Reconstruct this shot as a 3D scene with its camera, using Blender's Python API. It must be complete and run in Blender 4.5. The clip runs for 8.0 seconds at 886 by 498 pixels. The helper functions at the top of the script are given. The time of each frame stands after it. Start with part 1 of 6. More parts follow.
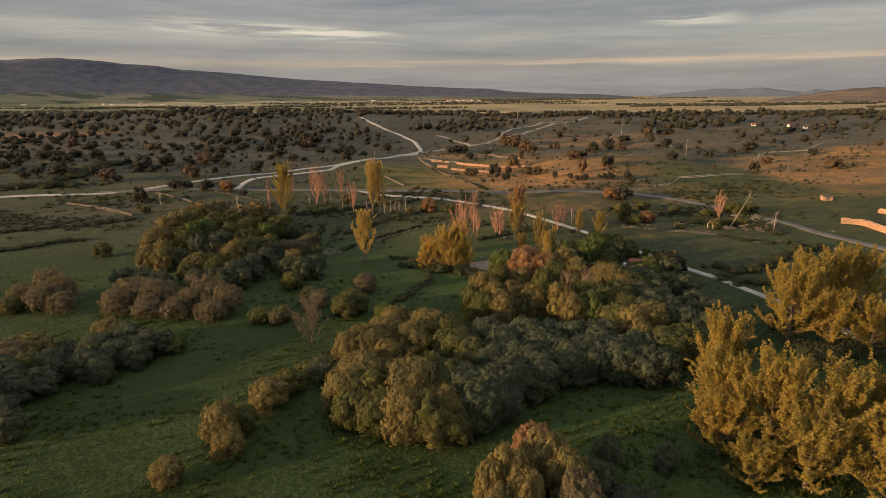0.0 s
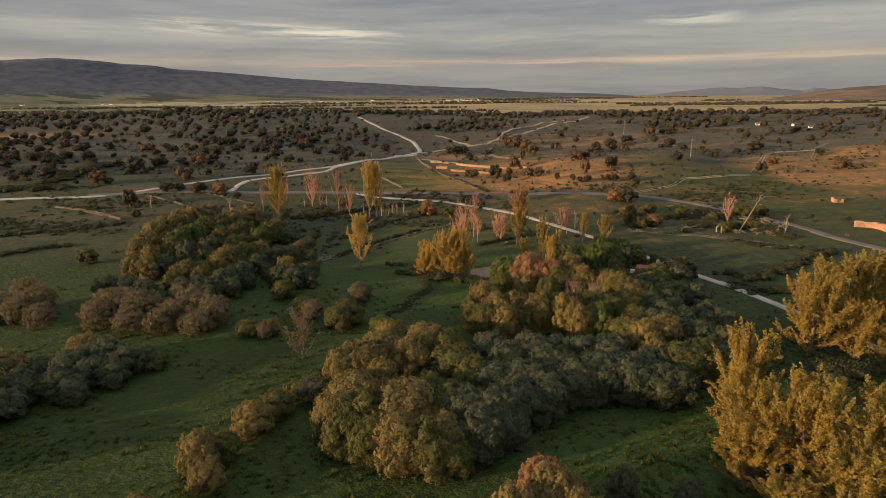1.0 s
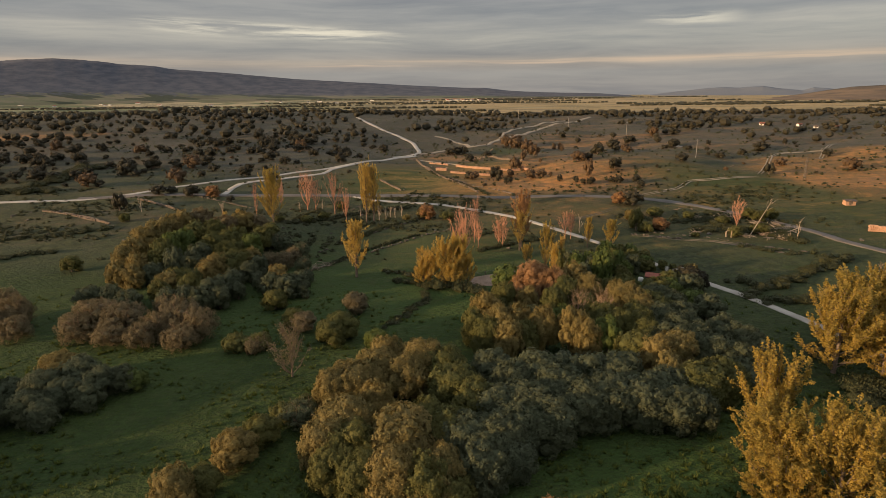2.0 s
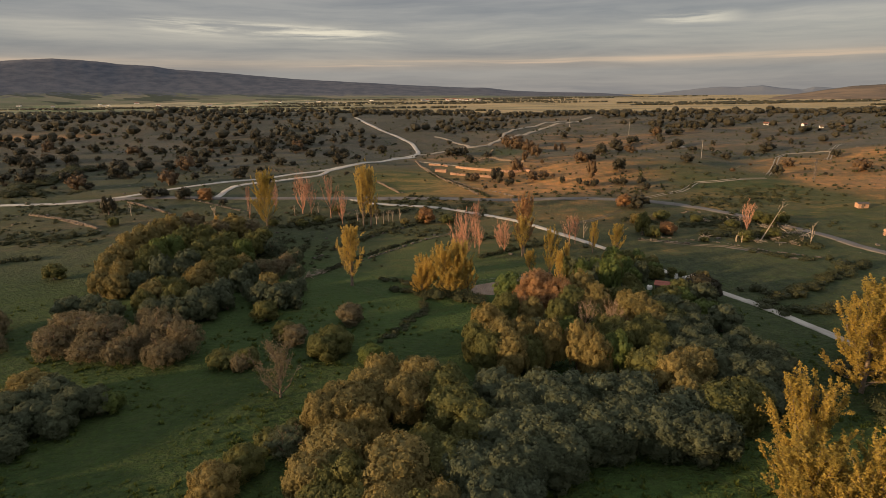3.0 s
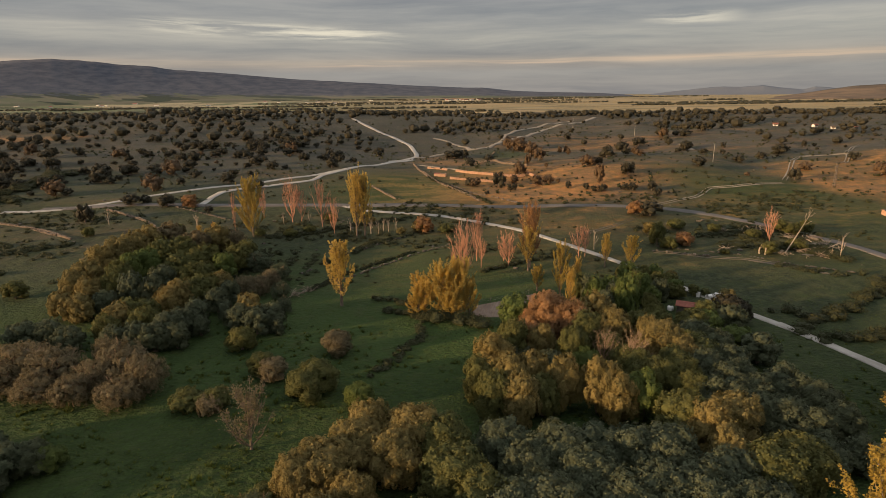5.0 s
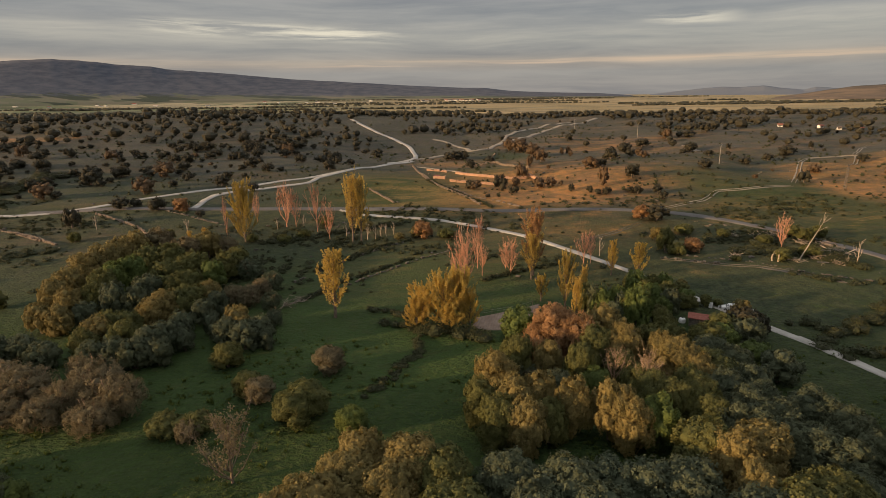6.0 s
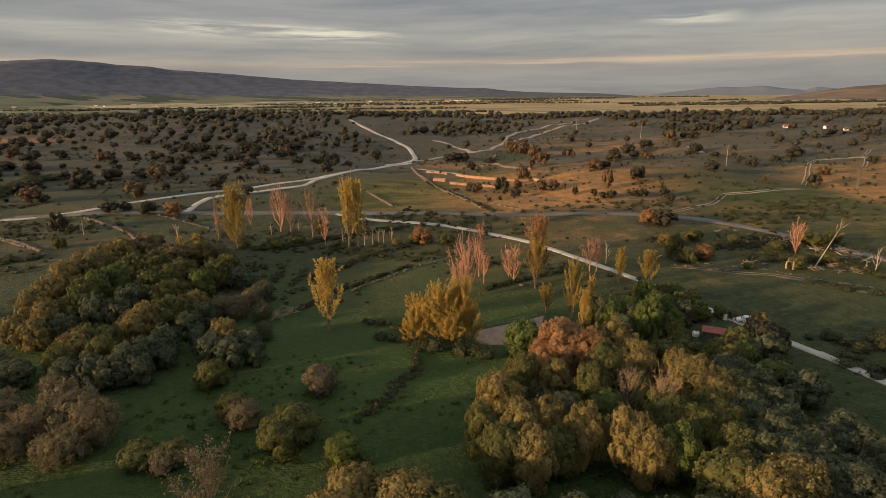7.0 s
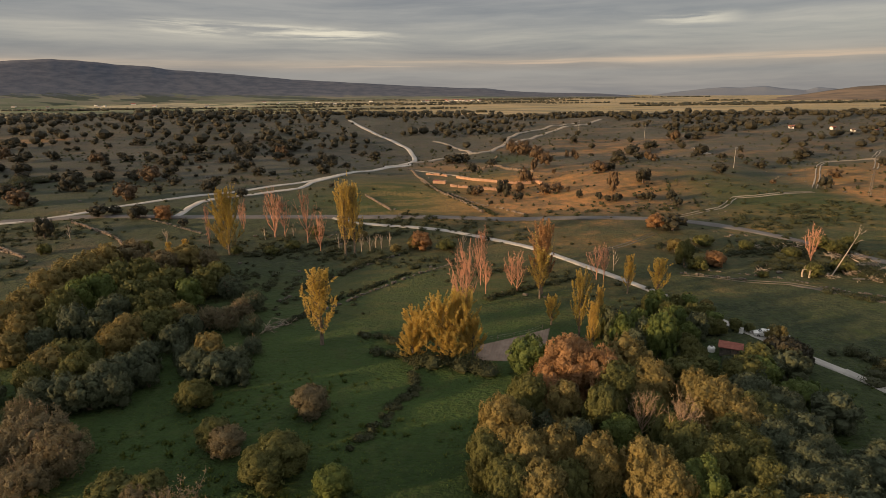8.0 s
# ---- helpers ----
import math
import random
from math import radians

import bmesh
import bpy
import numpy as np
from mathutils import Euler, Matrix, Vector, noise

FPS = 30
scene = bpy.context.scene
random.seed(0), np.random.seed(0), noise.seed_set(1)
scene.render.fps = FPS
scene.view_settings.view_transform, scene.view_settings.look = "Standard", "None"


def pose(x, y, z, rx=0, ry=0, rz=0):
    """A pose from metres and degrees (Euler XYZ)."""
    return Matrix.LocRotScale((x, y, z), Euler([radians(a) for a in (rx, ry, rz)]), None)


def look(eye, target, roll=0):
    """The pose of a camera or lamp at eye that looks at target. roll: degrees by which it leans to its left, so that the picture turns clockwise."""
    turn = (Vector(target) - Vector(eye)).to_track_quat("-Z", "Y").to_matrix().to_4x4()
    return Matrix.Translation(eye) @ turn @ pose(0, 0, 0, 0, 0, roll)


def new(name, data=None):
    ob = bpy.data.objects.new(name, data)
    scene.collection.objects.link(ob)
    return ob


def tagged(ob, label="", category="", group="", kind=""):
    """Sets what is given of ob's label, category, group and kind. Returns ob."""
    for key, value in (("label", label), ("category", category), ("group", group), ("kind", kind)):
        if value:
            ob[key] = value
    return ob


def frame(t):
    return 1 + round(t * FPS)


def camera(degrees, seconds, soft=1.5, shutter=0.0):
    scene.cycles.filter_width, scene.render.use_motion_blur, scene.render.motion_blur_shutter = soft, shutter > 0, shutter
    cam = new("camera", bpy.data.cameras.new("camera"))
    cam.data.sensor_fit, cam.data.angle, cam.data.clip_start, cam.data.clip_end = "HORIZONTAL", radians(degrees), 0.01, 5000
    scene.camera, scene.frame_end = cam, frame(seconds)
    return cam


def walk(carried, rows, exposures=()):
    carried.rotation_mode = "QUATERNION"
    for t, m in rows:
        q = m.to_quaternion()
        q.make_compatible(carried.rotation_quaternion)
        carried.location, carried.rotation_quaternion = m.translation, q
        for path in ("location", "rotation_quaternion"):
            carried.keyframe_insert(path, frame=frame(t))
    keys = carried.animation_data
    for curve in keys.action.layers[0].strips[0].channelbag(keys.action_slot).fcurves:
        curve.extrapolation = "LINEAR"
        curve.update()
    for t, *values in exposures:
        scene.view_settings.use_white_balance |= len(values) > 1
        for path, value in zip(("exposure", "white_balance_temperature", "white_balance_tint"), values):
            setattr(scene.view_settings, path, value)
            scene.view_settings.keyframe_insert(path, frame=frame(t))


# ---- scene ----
cam = camera(75.9, 8.0, soft=0.8)
METRES, EYE, TILT, LEAN, TURN = 56.0, 48.0, 1.15, 0.0, 0.0
ROWS = [
    (0.0, 0.0, 0.0, 0.0, -0.11, -16.55, 0.39),
    (0.5, 0.0018, 0.0635, -0.0016, -0.14, -16.58, 0.44),
    (1.0, 0.0032, 0.1269, -0.0032, -0.16, -16.6, 0.49),
    (1.5, 0.0049, 0.1902, -0.0043, -0.17, -16.6, 0.52),
    (3.0, 0.0087, 0.3793, -0.0095, -0.22, -16.62, 0.62),
    (3.5, 0.0101, 0.4418, -0.0108, -0.23, -16.64, 0.64),
    (4.0, 0.0111, 0.5043, -0.0121, -0.23, -16.63, 0.65),
    (4.5, 0.0122, 0.5666, -0.0129, -0.24, -16.62, 0.66),
    (6.0, 0.0167, 0.7524, -0.0163, -0.26, -16.59, 0.66),
    (6.5, 0.0179, 0.8143, -0.0176, -0.26, -16.58, 0.65),
    (7.0, 0.0185, 0.876, -0.0187, -0.25, -16.57, 0.65),
    (7.5, 0.0194, 0.9374, -0.0194, -0.22, -16.57, 0.64),
    (8.0, 0.0207, 0.9995, -0.0214, -0.21, -16.56, 0.63),
]
walk(cam, [(t, pose(0, 0, EYE, TILT, LEAN, TURN) @ pose(METRES * x, METRES * y, METRES * z, 90 + pitch, roll, yaw)) for t, x, y, z, yaw, pitch, roll in ROWS], exposures=((0.0, 0.6), (8.0, 0.6)))

# ---- light: a low warm sun from the side, under a grey evening cloud deck ----
SUN_FROM = Vector((-0.93, -0.36, 0.0)).normalized()
SUN_UP = radians(9.5)
sun = new("sun", bpy.data.lights.new("sun", "SUN"))
sun.data.energy, sun.data.angle, sun.data.color = 5.0, radians(2.0), (1.0, 0.655, 0.35)
sun_way = Vector((SUN_FROM.x * math.cos(SUN_UP), SUN_FROM.y * math.cos(SUN_UP), math.sin(SUN_UP)))
sun.matrix_world = look(sun_way * 300, (0, 0, 0))


class Nodes:
    """A short hand for node trees."""

    def __init__(self, tree):
        self.tree = tree
        tree.nodes.clear()

    def add(self, kind, settings=None, **inputs):
        node = self.tree.nodes.new(kind)
        settings = settings or {}
        if "operation" in settings:
            node.operation, node.use_clamp = settings["operation"], settings["use_clamp"]
        if "data_type" in settings:
            node.data_type, node.blend_type, node.clamp_factor = settings["data_type"], settings["blend_type"], True
        if "interpolation_type" in settings:
            node.interpolation_type = settings["interpolation_type"]
        if "attribute_name" in settings:
            node.attribute_name = settings["attribute_name"]
        if "sky_type" in settings:
            node.sky_type, node.sun_disc = settings["sky_type"], False
            node.sun_elevation, node.sun_rotation = settings["sun_elevation"], settings["sun_rotation"]
        for key, value in inputs.items():
            self.put(node, key, value)
        return node

    def put(self, node, key, value):
        slot = node.inputs[int(key[1:])] if key[0] == "i" and key[1:].isdigit() else node.inputs[key.replace("_", " ")]
        if isinstance(value, bpy.types.NodeSocket):
            self.tree.links.new(value, slot)
        elif hasattr(slot.default_value, "__len__") and not hasattr(value, "__len__"):
            slot.default_value = (value, value, value, 1)[: len(slot.default_value)]
        elif hasattr(value, "__len__") and len(value) == 3 and len(slot.default_value) == 4:
            slot.default_value = (*value, 1)
        else:
            slot.default_value = value

    def math(self, op, a, b=0.0, clamp=False):
        return self.add("ShaderNodeMath", {"operation": op, "use_clamp": clamp}, i0=a, i1=b).outputs[0]

    def mix(self, f, a, b, blend="MIX"):
        n = self.add("ShaderNodeMix", {"data_type": "RGBA", "blend_type": blend})
        self.put(n, "i0", f), self.put(n, "i6", a), self.put(n, "i7", b)
        return n.outputs[2]

    def noise(self, vector, scale, detail=3.0, rough=0.55):
        n = self.add("ShaderNodeTexNoise", Scale=scale, Detail=detail, Roughness=rough)
        if vector is not None:
            self.put(n, "Vector", vector)
        return n.outputs["Fac"]

    def span(self, v, a, b):
        return self.add("ShaderNodeMapRange", {"interpolation_type": "SMOOTHSTEP"}, i0=v, i1=a, i2=b).outputs[0]

    def stretch(self, v, s, shift=(0, 0, 0)):
        return self.add("ShaderNodeMapping", Vector=v, Scale=s, Location=shift).outputs[0]


def make_sky():
    world = bpy.data.worlds.new("evening_sky")
    scene.world = world
    world.use_nodes = True
    n = Nodes(world.node_tree)
    way = n.add("ShaderNodeTexCoord").outputs["Generated"]
    up = n.add("ShaderNodeSeparateXYZ", i0=way).outputs[2]
    clear = n.add("ShaderNodeTexSky", {"sky_type": "NISHITA", "sun_disc": False, "sun_elevation": SUN_UP, "sun_rotation": math.atan2(SUN_FROM.x, SUN_FROM.y)}).outputs[0]
    clear = n.mix(1.0, clear, (0.1, 0.1, 0.1), "MULTIPLY")
    sway = n.math("MULTIPLY", n.math("SUBTRACT", n.noise(n.stretch(way, (1, 1, 6)), 2.3, 3, 0.5), 0.5), 0.014)
    ramp = n.add("ShaderNodeValToRGB", Fac=n.math("ADD", up, n.math("MULTIPLY", sway, n.span(up, 0.0, 0.06))))
    stops = ((0.0, (0.315, 0.30, 0.29)), (0.03, (0.285, 0.282, 0.285)), (0.04, (0.34, 0.31, 0.29)), (0.048, (0.43, 0.37, 0.315)), (0.056, (0.34, 0.32, 0.305)), (0.067, (0.32, 0.313, 0.305)), (0.085, (0.41, 0.395, 0.365)), (0.1, (0.44, 0.42, 0.385)), (0.116, (0.325, 0.325, 0.325)), (0.15, (0.29, 0.295, 0.305)), (0.4, (0.62, 0.63, 0.65)), (1.0, (0.92, 0.94, 0.98)))
    while len(ramp.color_ramp.elements) < len(stops):
        ramp.color_ramp.elements.new(0.5)
    for e, (at, c) in zip(ramp.color_ramp.elements, stops):
        e.position, e.color = at, (*c, 1)
    warp = n.math("MULTIPLY", n.math("SUBTRACT", n.noise(n.stretch(way, (1.5, 1.5, 9)), 2.2, 3, 0.5), 0.5), 0.028)
    bent = n.add("ShaderNodeCombineXYZ", i0=n.add("ShaderNodeSeparateXYZ", i0=way).outputs[0], i1=n.add("ShaderNodeSeparateXYZ", i0=way).outputs[1], i2=n.math("ADD", up, warp)).outputs[0]
    bands = n.noise(n.stretch(bent, (0.9, 0.9, 15)), 1.6, 5, 0.55)
    fine = n.noise(n.stretch(bent, (2.6, 2.6, 34), (0, 0, 0.7)), 2.0, 6, 0.62)
    shade = n.math("ADD", n.math("MULTIPLY", bands, 0.7), n.math("MULTIPLY", fine, 0.36))
    deck = n.mix(n.span(shade, 0.36, 0.74), n.mix(1.0, ramp.outputs[0], (0.70, 0.73, 0.79), "MULTIPLY"), n.mix(1.0, ramp.outputs[0], (1.24, 1.2, 1.13), "MULTIPLY"))
    # thin breaks in the deck, bright where the lit cloud above shows through
    side = n.add("ShaderNodeSeparateXYZ", i0=way).outputs[0]
    wisp = n.span(n.noise(n.stretch(bent, (3.0, 3.0, 44), (0.2, 0.0, 0.35)), 1.7, 6, 0.62), 0.42, 0.64)
    west = n.math("MULTIPLY", n.span(side, -0.48, -0.36), n.math("SUBTRACT", 1.0, n.span(side, -0.16, -0.02)))
    east = n.math("MULTIPLY", n.span(side, 0.30, 0.36), n.math("SUBTRACT", 1.0, n.span(side, 0.40, 0.46)))
    level = n.math("ADD", up, n.math("MULTIPLY", side, 0.035))
    west = n.math("MULTIPLY", west, n.math("MULTIPLY", n.span(level, 0.070, 0.084), n.math("SUBTRACT", 1.0, n.span(level, 0.090, 0.102))))
    east = n.math("MULTIPLY", east, n.math("MULTIPLY", n.span(up, 0.092, 0.1), n.math("SUBTRACT", 1.0, n.span(up, 0.108, 0.118))))
    deck = n.mix(n.math("MULTIPLY", n.math("ADD", west, n.math("MULTIPLY", east, 0.6), True), n.math("MULTIPLY", wisp, 0.95)), deck, (0.86, 0.78, 0.62))
    streak = n.noise(n.stretch(bent, (1.3, 1.3, 110), (0.4, 0.1, 0.0)), 1.2, 4, 0.55)
    low = n.math("MULTIPLY", n.span(streak, 0.44, 0.64), n.math("MULTIPLY", n.span(up, 0.040, 0.0445), n.math("SUBTRACT", 1.0, n.span(up, 0.047, 0.054))))
    deck = n.mix(n.math("MULTIPLY", low, 0.75), deck, (0.70, 0.51, 0.37))
    both = n.mix(0.9, clear, deck)
    back = n.add("ShaderNodeBackground", Color=both, Strength=0.66)
    n.tree.links.new(back.outputs[0], n.add("ShaderNodeOutputWorld").inputs[0])


make_sky()


# ---- materials ----
def material(name):
    m = bpy.data.materials.new(name)
    m.use_nodes = True
    return m, Nodes(m.node_tree)


def finish(n, shader):
    n.tree.links.new(shader, n.add("ShaderNodeOutputMaterial").inputs[0])


def principled(n, color, rough=0.8, bump=None, strength=0.4, metal=0.0, distance=0.05):
    p = n.add("ShaderNodeBsdfPrincipled", Base_Color=color, Roughness=rough, Metallic=metal)
    n.put(p, "Specular IOR Level", 0.25)
    if bump is not None:
        n.put(p, "Normal", n.add("ShaderNodeBump", Height=bump, Strength=strength, Distance=distance).outputs[0])
    return p.outputs[0]


def leaf_material(name, dark, light, glow=0.32):
    """Foliage whose colour varies from plant to plant and from leaf to leaf."""
    m, n = material(name)
    leaf = n.add("ShaderNodeNewGeometry").outputs["Random Per Island"]
    plant = n.add("ShaderNodeObjectInfo").outputs["Random"]
    spot = n.noise(n.add("ShaderNodeTexCoord").outputs["Object"], 0.45, 2)
    f = n.math("ADD", n.math("MULTIPLY", leaf, 0.16), n.math("MULTIPLY", n.math("SUBTRACT", spot, 0.22), 1.0))
    c = n.mix(f, dark, light)
    c = n.mix(n.math("MULTIPLY", plant, 0.35), c, n.mix(1.0, c, (1.25, 1.08, 0.85), "MULTIPLY"))
    at = n.add("ShaderNodeTexCoord").outputs["Object"]
    grain = n.noise(at, 4.5, 3, 0.7)
    c = n.mix(n.span(grain, 0.58, 0.36), c, n.mix(1.0, c, (0.76, 0.78, 0.76), "MULTIPLY"))
    p = n.add("ShaderNodeBsdfPrincipled", Base_Color=c, Roughness=0.65)
    n.put(p, "Normal", n.add("ShaderNodeBump", Height=grain, Strength=0.5, Distance=0.2).outputs[0])
    n.put(p, "Specular IOR Level", 0.2)
    t = n.add("ShaderNodeBsdfTranslucent", Color=c)
    finish(n, n.add("ShaderNodeMixShader", i0=glow, i1=p.outputs[0], i2=t.outputs[0]).outputs[0])
    return m


def rough_material(name, a, b, scale, rough=0.85, fine=9.0, strength=0.5, third=None):
    """Two colours mixed at two scales, with relief; for bark, stone, plaster, gravel and the like."""
    m, n = material(name)
    at = n.add("ShaderNodeNewGeometry").outputs["Position"]
    big, small = n.noise(at, scale, 4), n.noise(at, scale * fine, 3)
    c = n.mix(n.span(big, 0.3, 0.7), a, b)
    c = n.mix(n.math("MULTIPLY", small, 0.6), c, n.mix(1.0, c, (0.6, 0.58, 0.55), "MULTIPLY"))
    if third:
        c = n.mix(n.span(n.noise(at, scale * 2.7, 3), 0.58, 0.7), c, third)
    finish(n, principled(n, c, rough, small, strength))
    return m


OLIVE = leaf_material("olive_willow_leaves", (0.070, 0.080, 0.026), (0.188, 0.176, 0.056))
# Willow GREY also holds the shade of thicket fronts, AMBER their sunlight.
GREY = leaf_material("grey_green_willow_leaves", (0.062, 0.076, 0.043), (0.144, 0.162, 0.096))
AMBER = leaf_material("sunlit_amber_willow_leaves", (0.126, 0.108, 0.038), (0.325, 0.250, 0.096))
RUST = leaf_material("pinkish_autumn_leaves", (0.20, 0.116, 0.056), (0.45, 0.25, 0.115))
RUSSET = leaf_material("russet_oak_leaves", (0.072, 0.050, 0.029), (0.180, 0.114, 0.062), 0.15)
# Golden poplar leaves with the warm light on them put into the colour.
LIT_GOLD = leaf_material("sun_gilded_poplar_leaves", (0.36, 0.26, 0.062), (0.80, 0.57, 0.16), 0.5)
MAUVE = leaf_material("brown_mauve_autumn_leaves", (0.104, 0.088, 0.050), (0.256, 0.206, 0.118))
GOLD = leaf_material("golden_poplar_leaves", (0.175, 0.142, 0.030), (0.62, 0.435, 0.10), 0.42)
GREEN = leaf_material("fresh_green_leaves", (0.064, 0.096, 0.028), (0.186, 0.215, 0.055))
OAK = leaf_material("holm_oak_leaves", (0.028, 0.027, 0.017), (0.072, 0.063, 0.039), 0.15)
WOODS = leaf_material("far_wood_leaves", (0.03, 0.032, 0.02), (0.08, 0.07, 0.042), 0.1)
HEDGE = leaf_material("bramble_leaves", (0.025, 0.033, 0.014), (0.074, 0.074, 0.032), 0.15)
TUFT = leaf_material("grass_blades", (0.034, 0.058, 0.010), (0.118, 0.136, 0.026), 0.4)
BARK = rough_material("grey_brown_bark", (0.12, 0.09, 0.065), (0.22, 0.17, 0.13), 3.0)
PALE = rough_material("bleached_pinkish_bark", (0.38, 0.185, 0.115), (0.53, 0.285, 0.185), 2.0)
TWIG = rough_material("dry_brown_twigs", (0.22, 0.15, 0.095), (0.33, 0.235, 0.15), 2.0)
DEAD = rough_material("bleached_dead_wood", (0.3, 0.24, 0.18), (0.44, 0.36, 0.28), 2.0)
GRAVEL = rough_material("pale_gravel", (0.33, 0.305, 0.27), (0.44, 0.41, 0.365), 0.3, fine=14, third=(0.28, 0.255, 0.22))
DIRT = rough_material("beaten_dirt", (0.25, 0.205, 0.155), (0.34, 0.285, 0.215), 0.25, fine=12)
ASPHALT = rough_material("worn_asphalt", (0.105, 0.094, 0.086), (0.145, 0.13, 0.117), 0.2, fine=20, strength=0.2)
STONE = rough_material("dry_field_stone", (0.075, 0.066, 0.053), (0.15, 0.127, 0.102), 1.2, third=(0.22, 0.19, 0.155))
# Field stone again, with the low sun's warm light put into its colour.
LITSTONE = rough_material("sunlit_field_stone", (0.14, 0.107, 0.08), (0.26, 0.2, 0.15), 1.2, third=(0.34, 0.265, 0.2))
PLASTER = rough_material("ochre_wall_plaster", (0.42, 0.245, 0.155), (0.52, 0.32, 0.21), 0.6, third=(0.28, 0.185, 0.125))
RUTS = rough_material("dull_rutted_dirt", (0.105, 0.088, 0.066), (0.165, 0.135, 0.1), 0.4, fine=10)
WHITE = rough_material("white_wash", (0.68, 0.66, 0.62), (0.8, 0.78, 0.74), 0.8, strength=0.1)
TILE = rough_material("red_roof_tile", (0.22, 0.075, 0.055), (0.31, 0.115, 0.08), 1.5)
SLATE = rough_material("dark_roof_sheet", (0.06, 0.055, 0.05), (0.12, 0.1, 0.09), 1.0)
SOIL = rough_material("tilled_soil", (0.19, 0.135, 0.1), (0.27, 0.2, 0.15), 0.5, fine=8)
STEEL = rough_material("rusty_galvanised_steel", (0.17, 0.14, 0.115), (0.25, 0.21, 0.175), 1.0, strength=0.2)
POLE = rough_material("weathered_concrete", (0.30, 0.275, 0.245), (0.40, 0.37, 0.33), 1.0, strength=0.2)
GLASS = rough_material("dark_window", (0.03, 0.035, 0.04), (0.05, 0.055, 0.06), 1.0, rough=0.15, strength=0.0)
RUBBER = rough_material("black_rubber", (0.02, 0.02, 0.02), (0.03, 0.03, 0.03), 2.0)


def ground_material():
    m, n = material("meadow_and_dry_pasture")
    at = n.add("ShaderNodeNewGeometry").outputs["Position"]
    cover = {k: n.add("ShaderNodeAttribute", {"attribute_name": k}).outputs["Fac"] for k in ("lush", "straw", "scrub", "far", "fresh")}
    big, mid, small = n.noise(at, 0.035, 4), n.noise(at, 0.3, 4), n.noise(at, 2.2, 4, 0.65)
    grass = n.mix(n.span(big, 0.35, 0.68), (0.017, 0.036, 0.006), (0.030, 0.048, 0.009))
    grass = n.mix(n.math("MULTIPLY", cover["fresh"], n.math("ADD", n.math("MULTIPLY", n.span(big, 0.3, 0.6), 0.5), 0.5)), grass, (0.042, 0.075, 0.016))
    grass = n.mix(n.span(mid, 0.5, 0.75), grass, (0.045, 0.060, 0.016))
    tufts = n.span(n.noise(at, 0.7, 5, 0.72), 0.46, 0.62)
    grass = n.mix(n.math("MULTIPLY", tufts, 0.5), grass, (0.042, 0.070, 0.014))
    grass = n.mix(n.math("MULTIPLY", n.span(small, 0.4, 0.7), 0.5), grass, (0.02, 0.026, 0.008))
    drawn = n.span(n.noise(n.stretch(at, (0.28, 1.0, 0.0), (3, 7, 0)), 0.16, 5, 0.65), 0.45, 0.6)
    dry = n.mix(tufts, (0.165, 0.112, 0.034), (0.085, 0.074, 0.024))
    grass = n.mix(n.math("MULTIPLY", cover["straw"], n.math("ADD", drawn, n.math("MULTIPLY", cover["straw"], 0.3), True)), grass, dry)
    worn = n.mix(n.span(big, 0.35, 0.65), (0.050, 0.047, 0.034), (0.078, 0.070, 0.052))
    worn = n.mix(n.span(mid, 0.45, 0.7), worn, (0.046, 0.052, 0.024))
    worn = n.mix(n.math("MULTIPLY", n.span(small, 0.45, 0.7), 0.5), worn, (0.042, 0.036, 0.027))
    worn = n.mix(n.math("MULTIPLY", n.span(n.noise(at, 0.35, 5, 0.75), 0.48, 0.62), 0.5), worn, (0.076, 0.069, 0.052))
    worn = n.mix(n.span(n.noise(at, 0.6, 3), 0.66, 0.76), worn, (0.17, 0.15, 0.12))
    # Dry straw whose orange also carries the warm light of sunlit slopes.
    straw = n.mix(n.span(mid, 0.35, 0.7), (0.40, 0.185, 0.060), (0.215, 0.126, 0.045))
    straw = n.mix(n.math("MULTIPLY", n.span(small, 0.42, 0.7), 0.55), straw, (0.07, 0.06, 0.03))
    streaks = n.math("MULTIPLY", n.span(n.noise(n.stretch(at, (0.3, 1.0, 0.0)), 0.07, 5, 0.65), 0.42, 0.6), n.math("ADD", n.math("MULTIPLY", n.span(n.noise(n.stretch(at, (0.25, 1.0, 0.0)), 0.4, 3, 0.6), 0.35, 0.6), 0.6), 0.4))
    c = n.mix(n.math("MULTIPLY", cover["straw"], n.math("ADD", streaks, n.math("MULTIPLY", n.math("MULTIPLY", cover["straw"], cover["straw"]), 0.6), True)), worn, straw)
    c = n.mix(cover["lush"], c, grass)
    rank = n.mix(n.span(mid, 0.4, 0.65), (0.021, 0.032, 0.010), (0.049, 0.056, 0.022))
    rank = n.mix(n.math("MULTIPLY", tufts, 0.6), rank, (0.074, 0.078, 0.031))
    rank = n.mix(n.math("MULTIPLY", n.span(small, 0.45, 0.65), 0.6), rank, (0.018, 0.020, 0.010))
    c = n.mix(n.math("MULTIPLY", cover["scrub"], n.span(n.noise(at, 0.09, 5, 0.68), 0.33, 0.53)), c, rank)
    plots = n.add("ShaderNodeTexVoronoi", Vector=n.stretch(at, (0.0036, 0.0022, 0.0)), Scale=1.0, Randomness=0.85).outputs["Color"]
    hue = n.add("ShaderNodeSeparateColor", i0=plots).outputs
    field = n.mix(n.span(hue[0], 0.3, 0.75), (0.095, 0.118, 0.05), (0.33, 0.27, 0.155))
    field = n.mix(n.span(hue[1], 0.55, 0.9), field, (0.035, 0.05, 0.02))
